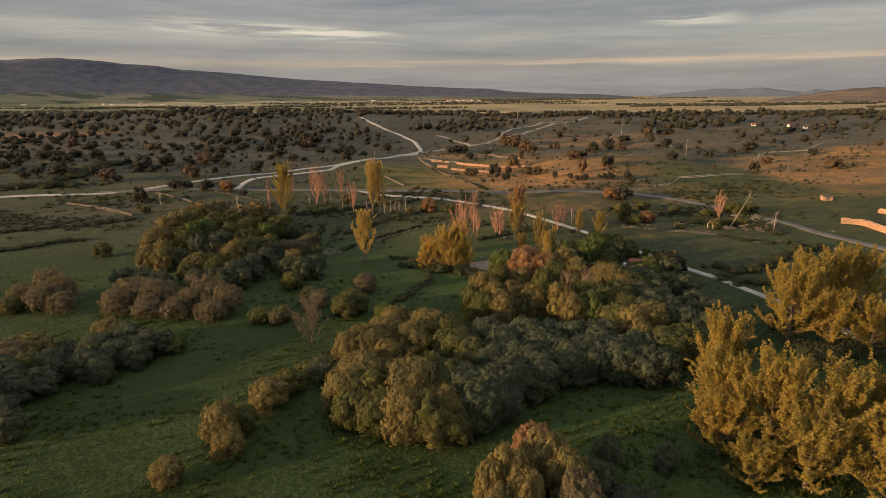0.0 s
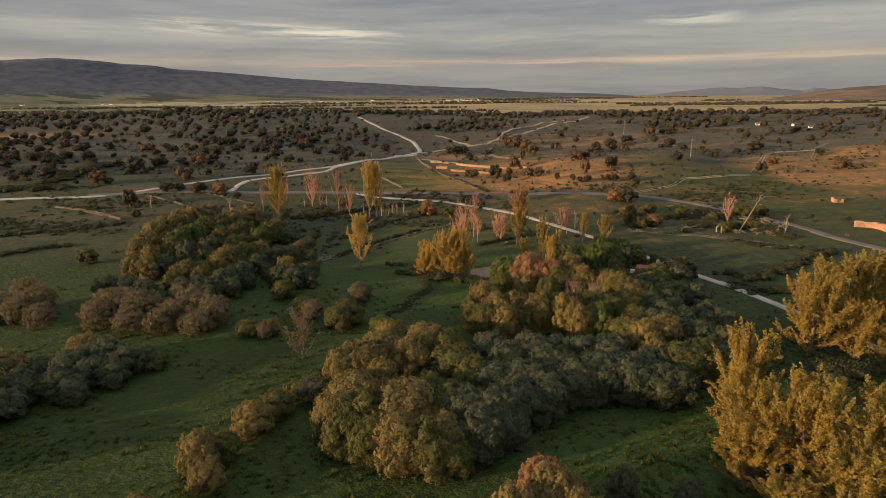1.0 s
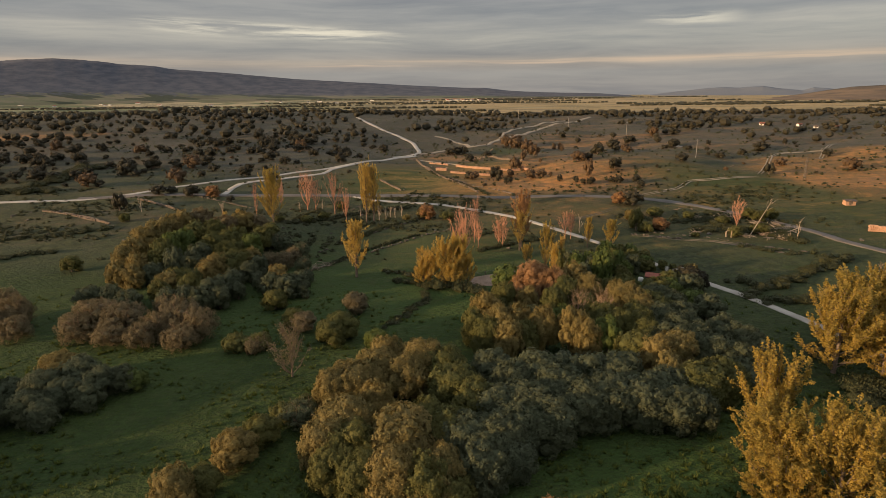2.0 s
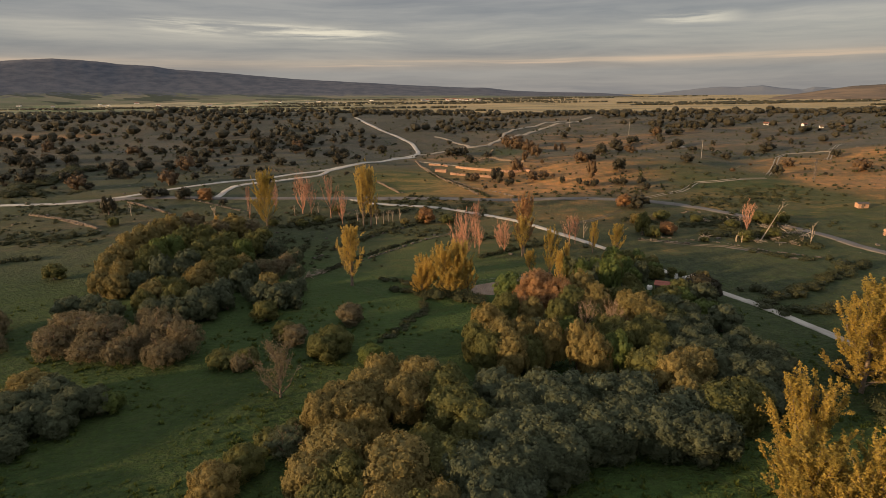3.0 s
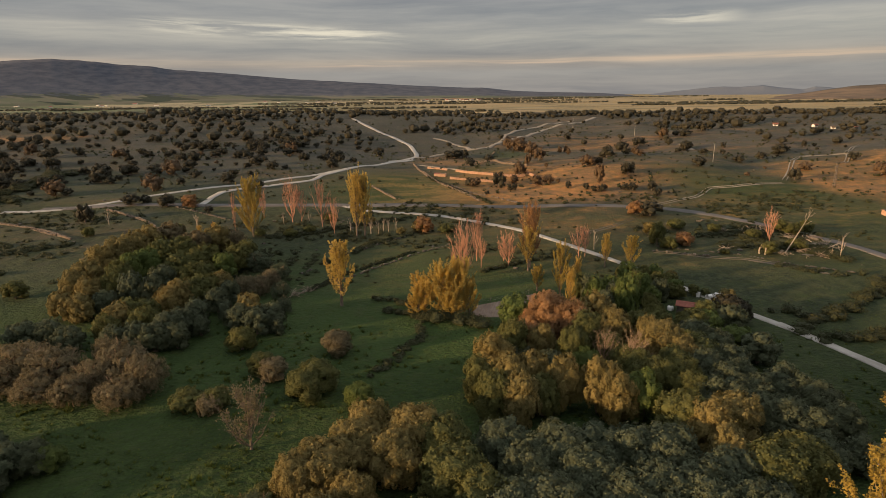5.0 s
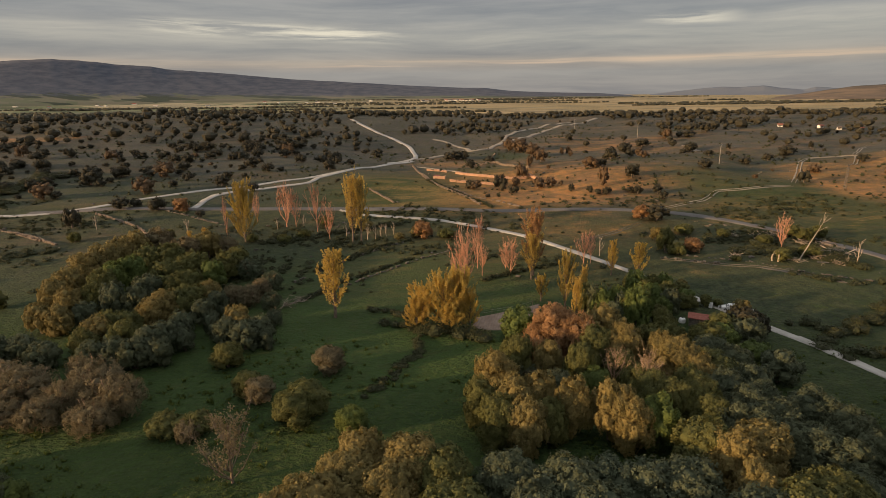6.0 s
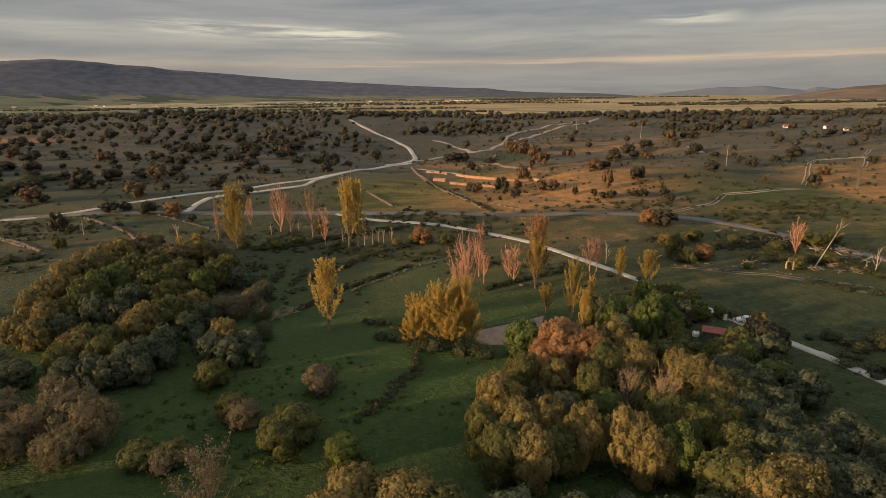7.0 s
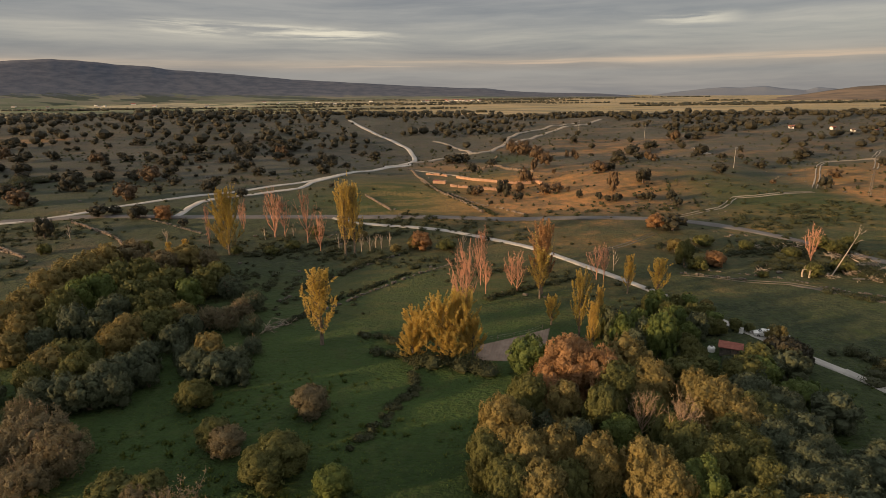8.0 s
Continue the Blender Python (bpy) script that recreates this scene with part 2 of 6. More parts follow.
    # Golden evening light on the eastern plain is put into its tan.
    east = n.span(n.add("ShaderNodeSeparateXYZ", i0=at).outputs[0], -900.0, 150.0)
    field = n.mix(n.math("MULTIPLY", east, 0.8), field, (0.35, 0.245, 0.115))
    field = n.mix(n.span(n.noise(n.stretch(at, (0.0022, 0.014, 0.0)), 1.0, 6, 0.6), 0.5, 0.6), field, (0.125, 0.115, 0.068))
    field = n.mix(n.span(n.noise(n.stretch(at, (0.003, 0.022, 0.0), (5, 2, 0)), 1.0, 4), 0.6, 0.66), field, (0.30, 0.26, 0.17))
    field = n.mix(n.span(n.noise(n.stretch(at, (0.0035, 0.02, 0.0), (1, 9, 0)), 1.0, 4), 0.6, 0.66), field, (0.04, 0.048, 0.03))
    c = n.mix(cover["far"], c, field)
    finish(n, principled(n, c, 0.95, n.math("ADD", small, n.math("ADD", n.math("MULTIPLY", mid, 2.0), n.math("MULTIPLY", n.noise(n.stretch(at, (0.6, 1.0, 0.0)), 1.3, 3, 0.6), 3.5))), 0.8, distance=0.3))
    return m


GROUND = ground_material()


def hill_material(name, low, high, scale, fields=None, line=0.4):
    m, n = material(name)
    at = n.add("ShaderNodeNewGeometry").outputs["Position"]
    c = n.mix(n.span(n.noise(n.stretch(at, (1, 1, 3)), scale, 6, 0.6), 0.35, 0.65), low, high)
    if fields:
        patch = n.noise(n.stretch(at, (0.7, 2.0, 6.0)), scale * 1.6, 5, 0.6)
        up = n.math("ADD", n.add("ShaderNodeAttribute", {"attribute_name": "rise"}).outputs["Fac"], n.math("MULTIPLY", n.math("SUBTRACT", patch, 0.5), line * 1.3))
        plots = n.add("ShaderNodeTexVoronoi", Vector=n.stretch(at, (0.005, 0.016, 0.0)), Scale=1.0, Randomness=0.9).outputs["Color"]
        hue = n.add("ShaderNodeSeparateColor", i0=plots).outputs
        plot = n.mix(n.span(hue[0], 0.25, 0.8), fields, (0.14, 0.125, 0.085))
        plot = n.mix(n.span(hue[1], 0.6, 0.75), plot, (0.035, 0.045, 0.028))
        c = n.mix(n.span(up, line * 0.6, line * 0.9), plot, c)
    finish(n, principled(n, c, 1.0, n.noise(at, scale * 6, 4), 0.25, distance=8.0))
    return m


# Haze of distance is put into the range's and blue mountains' bluish colours.
RANGE = hill_material("hazed_scrub_on_the_range", (0.046, 0.052, 0.070), (0.080, 0.083, 0.097), 0.013, (0.10, 0.108, 0.062), 0.4)
HAZE_BLUE = hill_material("haze_blue_slopes", (0.125, 0.135, 0.155), (0.14, 0.15, 0.165), 0.003)
TAWNY = hill_material("tawny_hill_slopes", (0.09, 0.066, 0.045), (0.17, 0.115, 0.07), 0.006)


def ease(a, b, v):
    u = np.clip((v - a) / (b - a), 0.0, 1.0)
    return u * u * (3 - 2 * u)


def hump(x, y, cx, cy, sx, sy, top):
    return top * np.exp(-0.5 * ((x - cx) / sx) ** 2 - 0.5 * ((y - cy) / sy) ** 2)


def height(x, y):
    """The lie of the land: a flat meadow, a slope, the oak plateau and the plain behind it."""
    z = 9.0 * ease(150, 345, y) + 13.0 * ease(360, 620, y) - 21.0 * ease(690, 1150, y) + 9.0 * ease(2200, 4700, y)
    z = z + hump(x, y, -230, 430, 150, 130, 8.0) + hump(x, y, 104, 318, 38, 38, 5.4) + hump(x, y, 340, 330, 100, 130, 9.0) + hump(x, y, 172, 432, 42, 42, 3.6)
    z = z + hump(x, y, -20, 420, 40, 60, -2.0) + hump(x, y, 40, 560, 60, 80, -2.0) + hump(x, y, -190, 580, 190, 90, 5.0)
    roll = ease(20, 300, y) * (1 - ease(900, 1500, y))
    z = z + roll * (0.7 * np.sin(x / 23.0 + 1.3 * np.sin(y / 41.0)) * np.sin(y / 31.0 + 0.7) + 0.35 * np.sin(x / 9.0 + y / 17.0) * np.sin(y / 12.0))
    fold = ease(258, 300, y) * (1 - ease(900, 1500, y)) * (0.3 + 0.7 * ease(-70, 20, x))
    z = z + fold * (1.15 * np.sin(x / 17.0 + 0.8 * np.sin(y / 29.0)) * np.sin(y / 13.0 + 1.0 + 0.5 * np.sin(x / 31.0)) + 0.6 * np.sin(x / 8.0 + y / 11.0) * np.sin(y / 7.0))
    return z


# ---- building helpers ----
def solid(name, verts, faces, mat, smooth=False):
    me = bpy.data.meshes.new(name)
    me.from_pydata([tuple(v) for v in verts], [], [tuple(f) for f in faces])
    me.materials.append(mat)
    if smooth:
        me.polygons.foreach_set("use_smooth", [True] * len(me.polygons))
    me.update()
    return me


def place(name, label, category, x, y, turn=0.0, size=1.0, group="", z=None):
    """An Empty at the foot of a thing."""
    ob = new(name)
    ob.empty_display_size = 0.2
    ob.matrix_basis = pose(x, y, float(height(x, y)) if z is None else z, 0, 0, turn) @ Matrix.Scale(size, 4)
    return tagged(ob, label, category, group)


def part(name, me, parent, mat=None, label=""):
    ob = new(name, me)
    ob.parent = parent
    if mat:
        ob.material_slots[0].link = "OBJECT"
        ob.material_slots[0].material = mat
    return tagged(ob, label)


class Shape:
    """Collects vertices and faces of one mesh."""

    def __init__(self):
        self.v, self.f, self.count = [], [], 0

    def add(self, verts, faces):
        verts, faces = np.asarray(verts, float), np.asarray(faces, int)
        self.v.append(verts)
        self.f.append((faces + self.count).tolist())
        self.count += len(verts)

    def box(self, x0, y0, z0, x1, y1, z1, jitter=0.0, rng=None, turn=0.0, at=(0, 0, 0)):
        v = np.array([[x, y, z] for z in (z0, z1) for y in (y0, y1) for x in (x0, x1)], float)
        if jitter:
            v += rng.uniform(-jitter, jitter, v.shape)
        if turn:
            c, s = math.cos(turn), math.sin(turn)
            v[:, :2] = v[:, :2] @ np.array([[c, s], [-s, c]])
        self.add(v + np.array(at), [(0, 2, 3, 1), (4, 5, 7, 6), (0, 1, 5, 4), (2, 6, 7, 3), (1, 3, 7, 5), (0, 4, 6, 2)])

    def tube(self, points, radii, sides=5):
        p = np.asarray(points, float)
        n = len(p)
        ring = np.linspace(0, 2 * math.pi, sides, endpoint=False)
        verts = []
        for i in range(n):
            d = p[min(i + 1, n - 1)] - p[max(i - 1, 0)]
            d = d / (np.linalg.norm(d) + 1e-9)
            a = np.cross(d, (0.31, 0.95, 0.1))
            a = a / (np.linalg.norm(a) + 1e-9)
            b = np.cross(d, a)
            verts.append(p[i] + radii[i] * (np.cos(ring)[:, None] * a + np.sin(ring)[:, None] * b))
        faces = [(i * sides + k, i * sides + (k + 1) % sides, (i + 1) * sides + (k + 1) % sides, (i + 1) * sides + k) for i in range(n - 1) for k in range(sides)]
        self.add(np.concatenate(verts), faces)

    def leaves(self, rng, points, outward, size, slim=0.6, spread=0.7):
        """One small pointed leaf spray at each point, facing roughly outward."""
        p = np.asarray(points, float)
        n = outward + rng.normal(0, spread, p.shape)
        n /= np.linalg.norm(n, axis=1)[:, None] + 1e-9
        a = np.cross(n, rng.normal(0, 1, p.shape))
        a /= np.linalg.norm(a, axis=1)[:, None] + 1e-9
        b = np.cross(n, a)
        s = size * rng.uniform(0.6, 1.35, (len(p), 1))
        verts = np.stack((p - a * s * 0.7 - b * s * slim * 1.25, p + a * s * 1.2, p - a * s * 0.7 + b * s * slim * 1.25), 1).reshape(-1, 3)
        self.add(verts, np.arange(len(verts)).reshape(-1, 3))

    def blob(self, rng, centre, r, rings=5, sides=8, squash=1.0, rough=0.12):
        verts = [(0, 0, -1)]
        for i in range(1, rings):
            a = math.pi * i / rings - math.pi / 2
            verts += [(math.cos(a) * math.cos(t), math.cos(a) * math.sin(t), math.sin(a)) for t in np.linspace(0, 2 * math.pi, sides, endpoint=False)]
        verts.append((0, 0, 1))
        v = np.array(verts) * (1 + rng.uniform(-rough, rough, (len(verts), 1))) * np.array((r, r, r * squash)) + np.array(centre)
        f = [(0, 1 + (k + 1) % sides, 1 + k, 1 + k) for k in range(sides)]
        last = len(verts) - 1
        for i in range(rings - 2):
            f += [(1 + i * sides + k, 1 + i * sides + (k + 1) % sides, 1 + (i + 1) * sides + (k + 1) % sides, 1 + (i + 1) * sides + k) for k in range(sides)]
        f = [g[:3] if g[2] == g[3] else g for g in f] + [(last, 1 + (rings - 2) * sides + k, 1 + (rings - 2) * sides + (k + 1) % sides) for k in range(sides)]
        base = self.count
        self.v.append(v)
        self.f.append([tuple(i + base for i in g) for g in f])
        self.count += len(v)

    def mesh(self, name, mat, smooth=False):
        return solid(name, np.concatenate(self.v), [f for g in self.f for f in g], mat, smooth)


def ways(rng, n, low=-0.3):
    """Random unit vectors that do not point steeply down."""
    z = rng.uniform(low, 1.0, n)
    a = rng.uniform(0, 2 * math.pi, n)
    r = np.sqrt(np.maximum(0, 1 - z * z))
    return np.stack((r * np.cos(a), r * np.sin(a), z), 1)


def lobed_crown(rng, radius, top, foot, lobes, leaves, leaf, mat, tufts=22, loose=0.0, cores=(6, 9), slim=0.6):
    """A billowing crown: domed lobes, each covered with rounded tufts of leaf sprays over a shaded core."""
    k = np.arange(lobes)
    rise = 1 - 1.65 * (k + 0.5) / lobes
    turn = k * 2.39996 + rng.uniform(-0.4, 0.4, lobes)
    flat = np.sqrt(np.maximum(0, 1 - rise * rise))
    flat = np.where(rise < 0, np.maximum(flat, 0.88), flat)
    d = np.stack((flat * np.cos(turn), flat * np.sin(turn), rise), 1)
    r = radius * rng.uniform(0.33, 0.52, lobes)
    mid = foot + (top - foot) * 0.45
    up = np.where(rise > 0, (top - mid - r) * rise, (mid - foot - r * 0.55) * rise * 1.5) * rng.uniform(0.8, 1.04, lobes)
    c = np.stack((d[:, 0] * (radius - r) * rng.uniform(0.75, 1.1, lobes), d[:, 1] * (radius - r) * rng.uniform(0.75, 1.1, lobes), mid + up), 1)
    c[:, 2] = np.maximum(c[:, 2], foot + r * 0.45)
    c = np.vstack((c, (0, 0, mid)))
    r = np.append(r, radius * 0.58)
    s = Shape()
    for q, size in zip(c, r):
        s.blob(rng, q, size * (0.7 - 0.4 * loose), *cores, 1.0, 0.08 + 0.1 * loose)
    home = np.repeat(np.arange(lobes), tufts)
    way = ways(rng, len(home), -0.75)
    size = r[home] * rng.uniform(0.14, 0.24, len(home))
    at = c[home] + way * (r[home] * rng.uniform(0.74 - 0.15 * loose, 0.98 + 0.15 * loose, len(home)))[:, None]
    pick = rng.choice(len(home), int(leaves * 2.6), p=size ** 2 / np.sum(size ** 2))
    w = rng.normal(0, 1, (len(pick), 3)) + way[pick] * 0.9
    w /= np.linalg.norm(w, axis=1)[:, None]
    p = at[pick] + w * (1, 1, 1.3) * (size[pick] * rng.uniform(0.8, 1.1 + 0.3 * loose, len(pick)))[:, None]
    deep = p[:, 2] < 0.03
    for i in range(len(c)):
        deep |= np.linalg.norm(p - c[i], axis=1) < r[i] * (0.74 - 0.15 * loose)
    p[:, 2] += 0.1 * radius * rng.uniform(0, 1, len(p)) ** 5
    keep = np.where(~deep)[0][:leaves]
    s.leaves(rng, p[keep], w[keep] * 0.4 + way[pick][keep] * 0.6, leaf, slim, 0.34 + 0.15 * loose)
    return s.mesh("crown", mat)


def stems(rng, spread, top, count, thick, mat):
    s = Shape()
    for i in range(count):
        a = rng.uniform(0, 6.28)
        q = np.array((math.cos(a), math.sin(a), 0)) * spread * rng.uniform(0.3, 1.0)
        pts = [np.array((0, 0, -0.3)) + q * 0.12, q * 0.45 + (0, 0, top * 0.4), q + (0, 0, top)]
        s.tube(pts, [thick, thick * 0.7, thick * 0.25])
    return s.mesh("trunk", mat, True)


def branchy(rng, top, spread, mains, twigs, thick, mat, twiglets=3, first=0.25, joined=False):
    """A bare leafless frame: returns the trunk mesh, a mesh for each branch with its twigs, and the twig tips."""
    trunk, branches, tips = Shape(), [], []
    lean = rng.normal(0, 0.03, 2) * top
    spine = [np.array((lean[0] * t * t, lean[1] * t * t, top * t - 0.3 * (t == 0))) for t in (0, 0.25, 0.5, 0.75, 0.97)]
    trunk.tube(spine, [thick, thick * 0.8, thick * 0.6, thick * 0.38, thick * 0.1], 6)
    for i in range(mains):
        boughs = trunk if joined else Shape()
        branches.append(boughs)
        t = rng.uniform(first, 0.9)
        a = i * 2.4 + rng.uniform(-0.5, 0.5)
        k = t * 4
        b0 = spine[int(k)] * (1 - k % 1) + spine[min(int(k) + 1, 4)] * (k % 1)
        out = np.array((math.cos(a), math.sin(a), 0))
        long = spread * (1.15 - 0.75 * t) * rng.uniform(0.7, 1.15)
        b1, b2 = b0 + out * long * 0.5 + (0, 0, long * 0.55), b0 + out * long * rng.uniform(0.7, 1.0) + (0, 0, long * rng.uniform(1.3, 1.9))
        boughs.tube([b0, b1, b2], [thick * 0.42 * (1.1 - t), thick * 0.27 * (1.1 - t) + 0.015, 0.015], 4)
        for j in range(twigs):
            u = rng.uniform(0.25, 0.95)
            q0 = b0 * (1 - u) ** 2 + 2 * u * (1 - u) * b1 + b2 * u * u
            d = out * rng.uniform(0, 0.7) + rng.normal(0, 0.45, 3) + (0, 0, 0.75)
            q1 = q0 + d * long * rng.uniform(0.18, 0.36)
            boughs.tube([q0, q1], [0.043, 0.014], 3)
            tips.append((q0 + q1) / 2), tips.append(q1)
            for _ in range(twiglets):
                w = rng.uniform(0.2, 0.9)
                e0 = q0 + (q1 - q0) * w
                e1 = e0 + (d * 0.5 + rng.normal(0, 0.5, 3)) * long * 0.16
                boughs.tube([e0, e1], [0.027, 0.011], 3)
                tips.append(e1)
    return trunk.mesh("trunk", mat, True), [] if joined else [b.mesh("branch", mat) for b in branches], np.array(tips)


def plume_crown(rng, tips, leaves, leaf, fluff, mat, slim=0.6):
    s = Shape()
    pick = rng.integers(0, len(tips), leaves)
    off = rng.normal(0, fluff, (leaves, 3)) * (1, 1, 1.5)
    s.leaves(rng, tips[pick] + off, off / (np.linalg.norm(off, axis=1)[:, None] + 1e-6) + (0, 0, 0.3), leaf, slim)
    return s.mesh("crown", mat)


def plume_tree(rng, top, spread, mains, leaves, leaf, mat, shoots=9, bare=0.05, stiff=0.5):
    """A tree of upswept boughs, each set with feathery leafy shoots; broad below, narrowing to many tips."""
    wood, lines = Shape(), []
    wood.tube([(0, 0, -0.3), (0.15, 0.05, top * 0.35), (-0.1, 0.1, top * 0.7), (0, 0, top * 0.92)], [0.3, 0.2, 0.1, 0.03], 7)
    for i in range(mains):
        t = (i + rng.uniform(0, 0.9)) / mains
        a = i * 2.39996 + rng.uniform(-0.5, 0.5)
        out = np.array((math.cos(a), math.sin(a), 0))
        b0 = np.array((0, 0, top * (bare + 0.66 * t)))
        full = 1.1 - 0.85 * t if t > 0.25 else 0.8 + t * 0.4
        reach = spread * full * rng.uniform(0.7, 1.08)
        rise = min(top * (0.3 + 0.38 * t) * rng.uniform(0.75, 1.2), top * 1.01 - b0[2])
        b1, b2 = b0 + out * reach * (0.75 - 0.3 * stiff) + (0, 0, rise * 0.3), b0 + out * reach + (0, 0, rise)
        wood.tube([b0, b0 * 0.3 + b1 * 0.55 + b2 * 0.15, b2], [0.12 * (1.1 - 0.7 * t), 0.06, 0.015], 4)
        long = np.linalg.norm(b2 - b0)
        lines.append((b0, b1, b2, 0.07 + 0.035 * long, long * 0.5))
        for j in range(shoots):
            u = 0.22 + 0.76 * (j + rng.uniform(0, 1)) / shoots
            q0 = b0 * (1 - u) ** 2 + 2 * u * (1 - u) * b1 + b2 * u * u
            away = (b2 - b1) / np.linalg.norm(b2 - b1) * 0.6 + rng.normal(0, 0.36, 3) + (0, 0, 0.6)
            size = (0.4 + 0.17 * long) * rng.uniform(0.7, 1.4) * (1.15 - 0.45 * u)
            q2 = q0 + away * size
            wood.tube([q0, q2], [0.03, 0.01], 3)
            lines.append((q0, (q0 + q2) / 2 + (0, 0, -0.05), q2, 0.05 + 0.027 * long, size * 1.25))
    weight = np.array([k[4] * k[3] for k in lines])
    pick = rng.choice(len(lines), leaves, p=weight / weight.sum())
    b0, b1, b2 = (np.array([k[n] for k in lines])[pick] for n in (0, 1, 2))
    u = rng.uniform(0.1, 1.02, (leaves, 1)) ** 0.85
    wide = np.array([k[3] for k in lines])[pick][:, None] * (1.12 - 0.75 * u)
    off = rng.normal(0, 0.75, (leaves, 3)) * wide
    s = Shape()
    s.leaves(rng, b0 * (1 - u) ** 2 + 2 * u * (1 - u) * b1 + b2 * u * u + off, off / (np.linalg.norm(off, axis=1)[:, None] + 1e-6) + (0, 0, 0.35), leaf, 0.6, 0.55)
    return wood.mesh("trunk", BARK), s.mesh("crown", mat)


# ---- the plants' stock shapes, built once each ----
rng = np.random.default_rng(7)
WILLOWS = [(stems(rng, 1.6, 4.5, 4, 0.16, BARK), lobed_crown(rng, 3.3, 7.0, 0.0, 13 + n, 12000, 0.115, OLIVE, 70)) for n in range(6)]
FAR_WILLOWS = [(stems(rng, 1.6, 4.5, 4, 0.16, BARK), lobed_crown(rng, 3.3, 7.0, 0.0, 12, 5000, 0.16, OLIVE, 40, 0.0, (5, 8))) for _ in range(6)]
SHRUBS = [(stems(rng, 0.8, 1.6, 4, 0.06, BARK), lobed_crown(rng, 1.9, 2.6, 0.0, 9, 3200, 0.09, OLIVE, 36, 0.1, (5, 8))) for _ in range(4)]
OAKS = [(stems(rng, 0.9, 2.0, 3, 0.2, BARK), lobed_crown(rng, 3.0, 4.6, 0.2, 8, 520, 0.24, OAK, 14, 0.0, (5, 8))) for _ in range(5)]
TWIGGY = []
for _ in range(4):
    a, _, tips = branchy(rng, 3.4, 2.3, 22, 6, 0.1, TWIG, 2, 0.02, True)
    TWIGGY.append((a, lobed_crown(rng, 3.2, 5.4, 0.0, 15, 7500, 0.095, MAUVE, 40, 0.6, (5, 8), 0.5)))
POPLARS = [plume_tree(rng, 12.0, 2.9, 22, 5600, 0.13, GOLD, 6, 0.12, 0.7) for _ in range(4)]
GRAND = [plume_tree(rng, 15.5, 5.6, 28, 19000, 0.125, GOLD, 10, 0.03, 0.5) for _ in range(4)]
BARES = [branchy(rng, 10.0, 4.2, 24, 8, 0.24, PALE, 4, 0.06) for _ in range(4)]
STUBS = [branchy(rng, 5.0, 1.3, 8, 3, 0.13, DEAD, 2, 0.2) for _ in range(2)]
turns = np.random.default_rng(3)


def grown(kind, label, category, group, x, y, size, pieces):
    """A tree: an Empty at its foot with the trunk, branches and crown under it."""
    ob = place(kind, label, category, x, y, turns.uniform(0, 360), size, group)
    for name, me, mat in pieces:
        part(name, me, ob, mat)
    return ob


LEAF_WORDS = {OLIVE.name: "olive-green", GREY.name: "grey-green", AMBER.name: "sun-warmed amber", RUST.name: "pinkish rust-coloured", MAUVE.name: "brown-mauve", GOLD.name: "golden-yellow", GREEN.name: "fresh green", OAK.name: "dark green", RUSSET.name: "russet-brown", LIT_GOLD.name: "sun-gilded"}


def willow(x, y, r, h, mat=OLIVE):
    near = math.hypot(x, y - 40) < 104
    a, c = (WILLOWS if near else FAR_WILLOWS)[turns.integers(6)]
    ob = grown("willow_tree", LEAF_WORDS[mat.name] + " willow with a billowing rounded crown in the thicket", "tree", "willows in the meadow", x, y, 1.0, (("trunk", a, None), ("crown", c, mat)))
    wide = min(1.08 * r / 3.3, 1.35 * h / 7.0)
    ob.scale = (wide, wide, 1.04 * h / 7.0)


def shrub(x, y, r, h, mat=OLIVE):
    tall = h > 3.4
    a, c = ((WILLOWS if y < 150 else FAR_WILLOWS) if tall else SHRUBS)[turns.integers(4)]
    ob = grown("shrub", LEAF_WORDS[mat.name] + " rounded leafy shrub growing in the grass", "shrub", "shrubs in the meadow", x, y, 1.0, (("trunk", a, None), ("crown", c, mat)))
    wide = min(r / (3.0 if tall else 1.9), 1.4 * h / (7.0 if tall else 2.6))
    ob.scale = (wide * 1.05, wide * 1.05, 1.04 * h / (7.0 if tall else 2.6))


def thin_shrub(x, y, r, h, mat=MAUVE):
    a, c = TWIGGY[turns.integers(len(TWIGGY))]
    ob = grown("thinning_shrub", LEAF_WORDS[mat.name] + " half-bare twiggy shrub in the meadow", "shrub", "twiggy shrubs", x, y, 1.0, (("trunk", a, None), ("crown", c, mat)))
    ob.scale = (r / 3.3, r / 3.3, h / 5.5)


def oak(x, y, r, h, mat=OAK):
    a, c = OAKS[turns.integers(len(OAKS))]
    ob = grown("holm_oak", ("dark green" if mat is OAK else LEAF_WORDS[mat.name]) + " round holm oak on the dry pasture", "tree", "oaks on the pasture", x, y, 1.0, (("trunk", a, None), ("crown", c, mat)))
    ob.scale = (1.06 * r / 3.0, 1.06 * r / 3.0, 1.04 * h / 4.6)


def poplar(x, y, r, h, mat=LIT_GOLD):
    a, c = POPLARS[turns.integers(len(POPLARS))]
    ob = grown("poplar_tree", LEAF_WORDS[mat.name] + " slender poplar with upswept branches", "tree", "poplars in the meadow", x, y, 1.0, (("trunk", a, None), ("crown", c, mat)))
    ob.scale = (1.2 * r / 2.9, 1.2 * r / 2.9, h / 12.0)


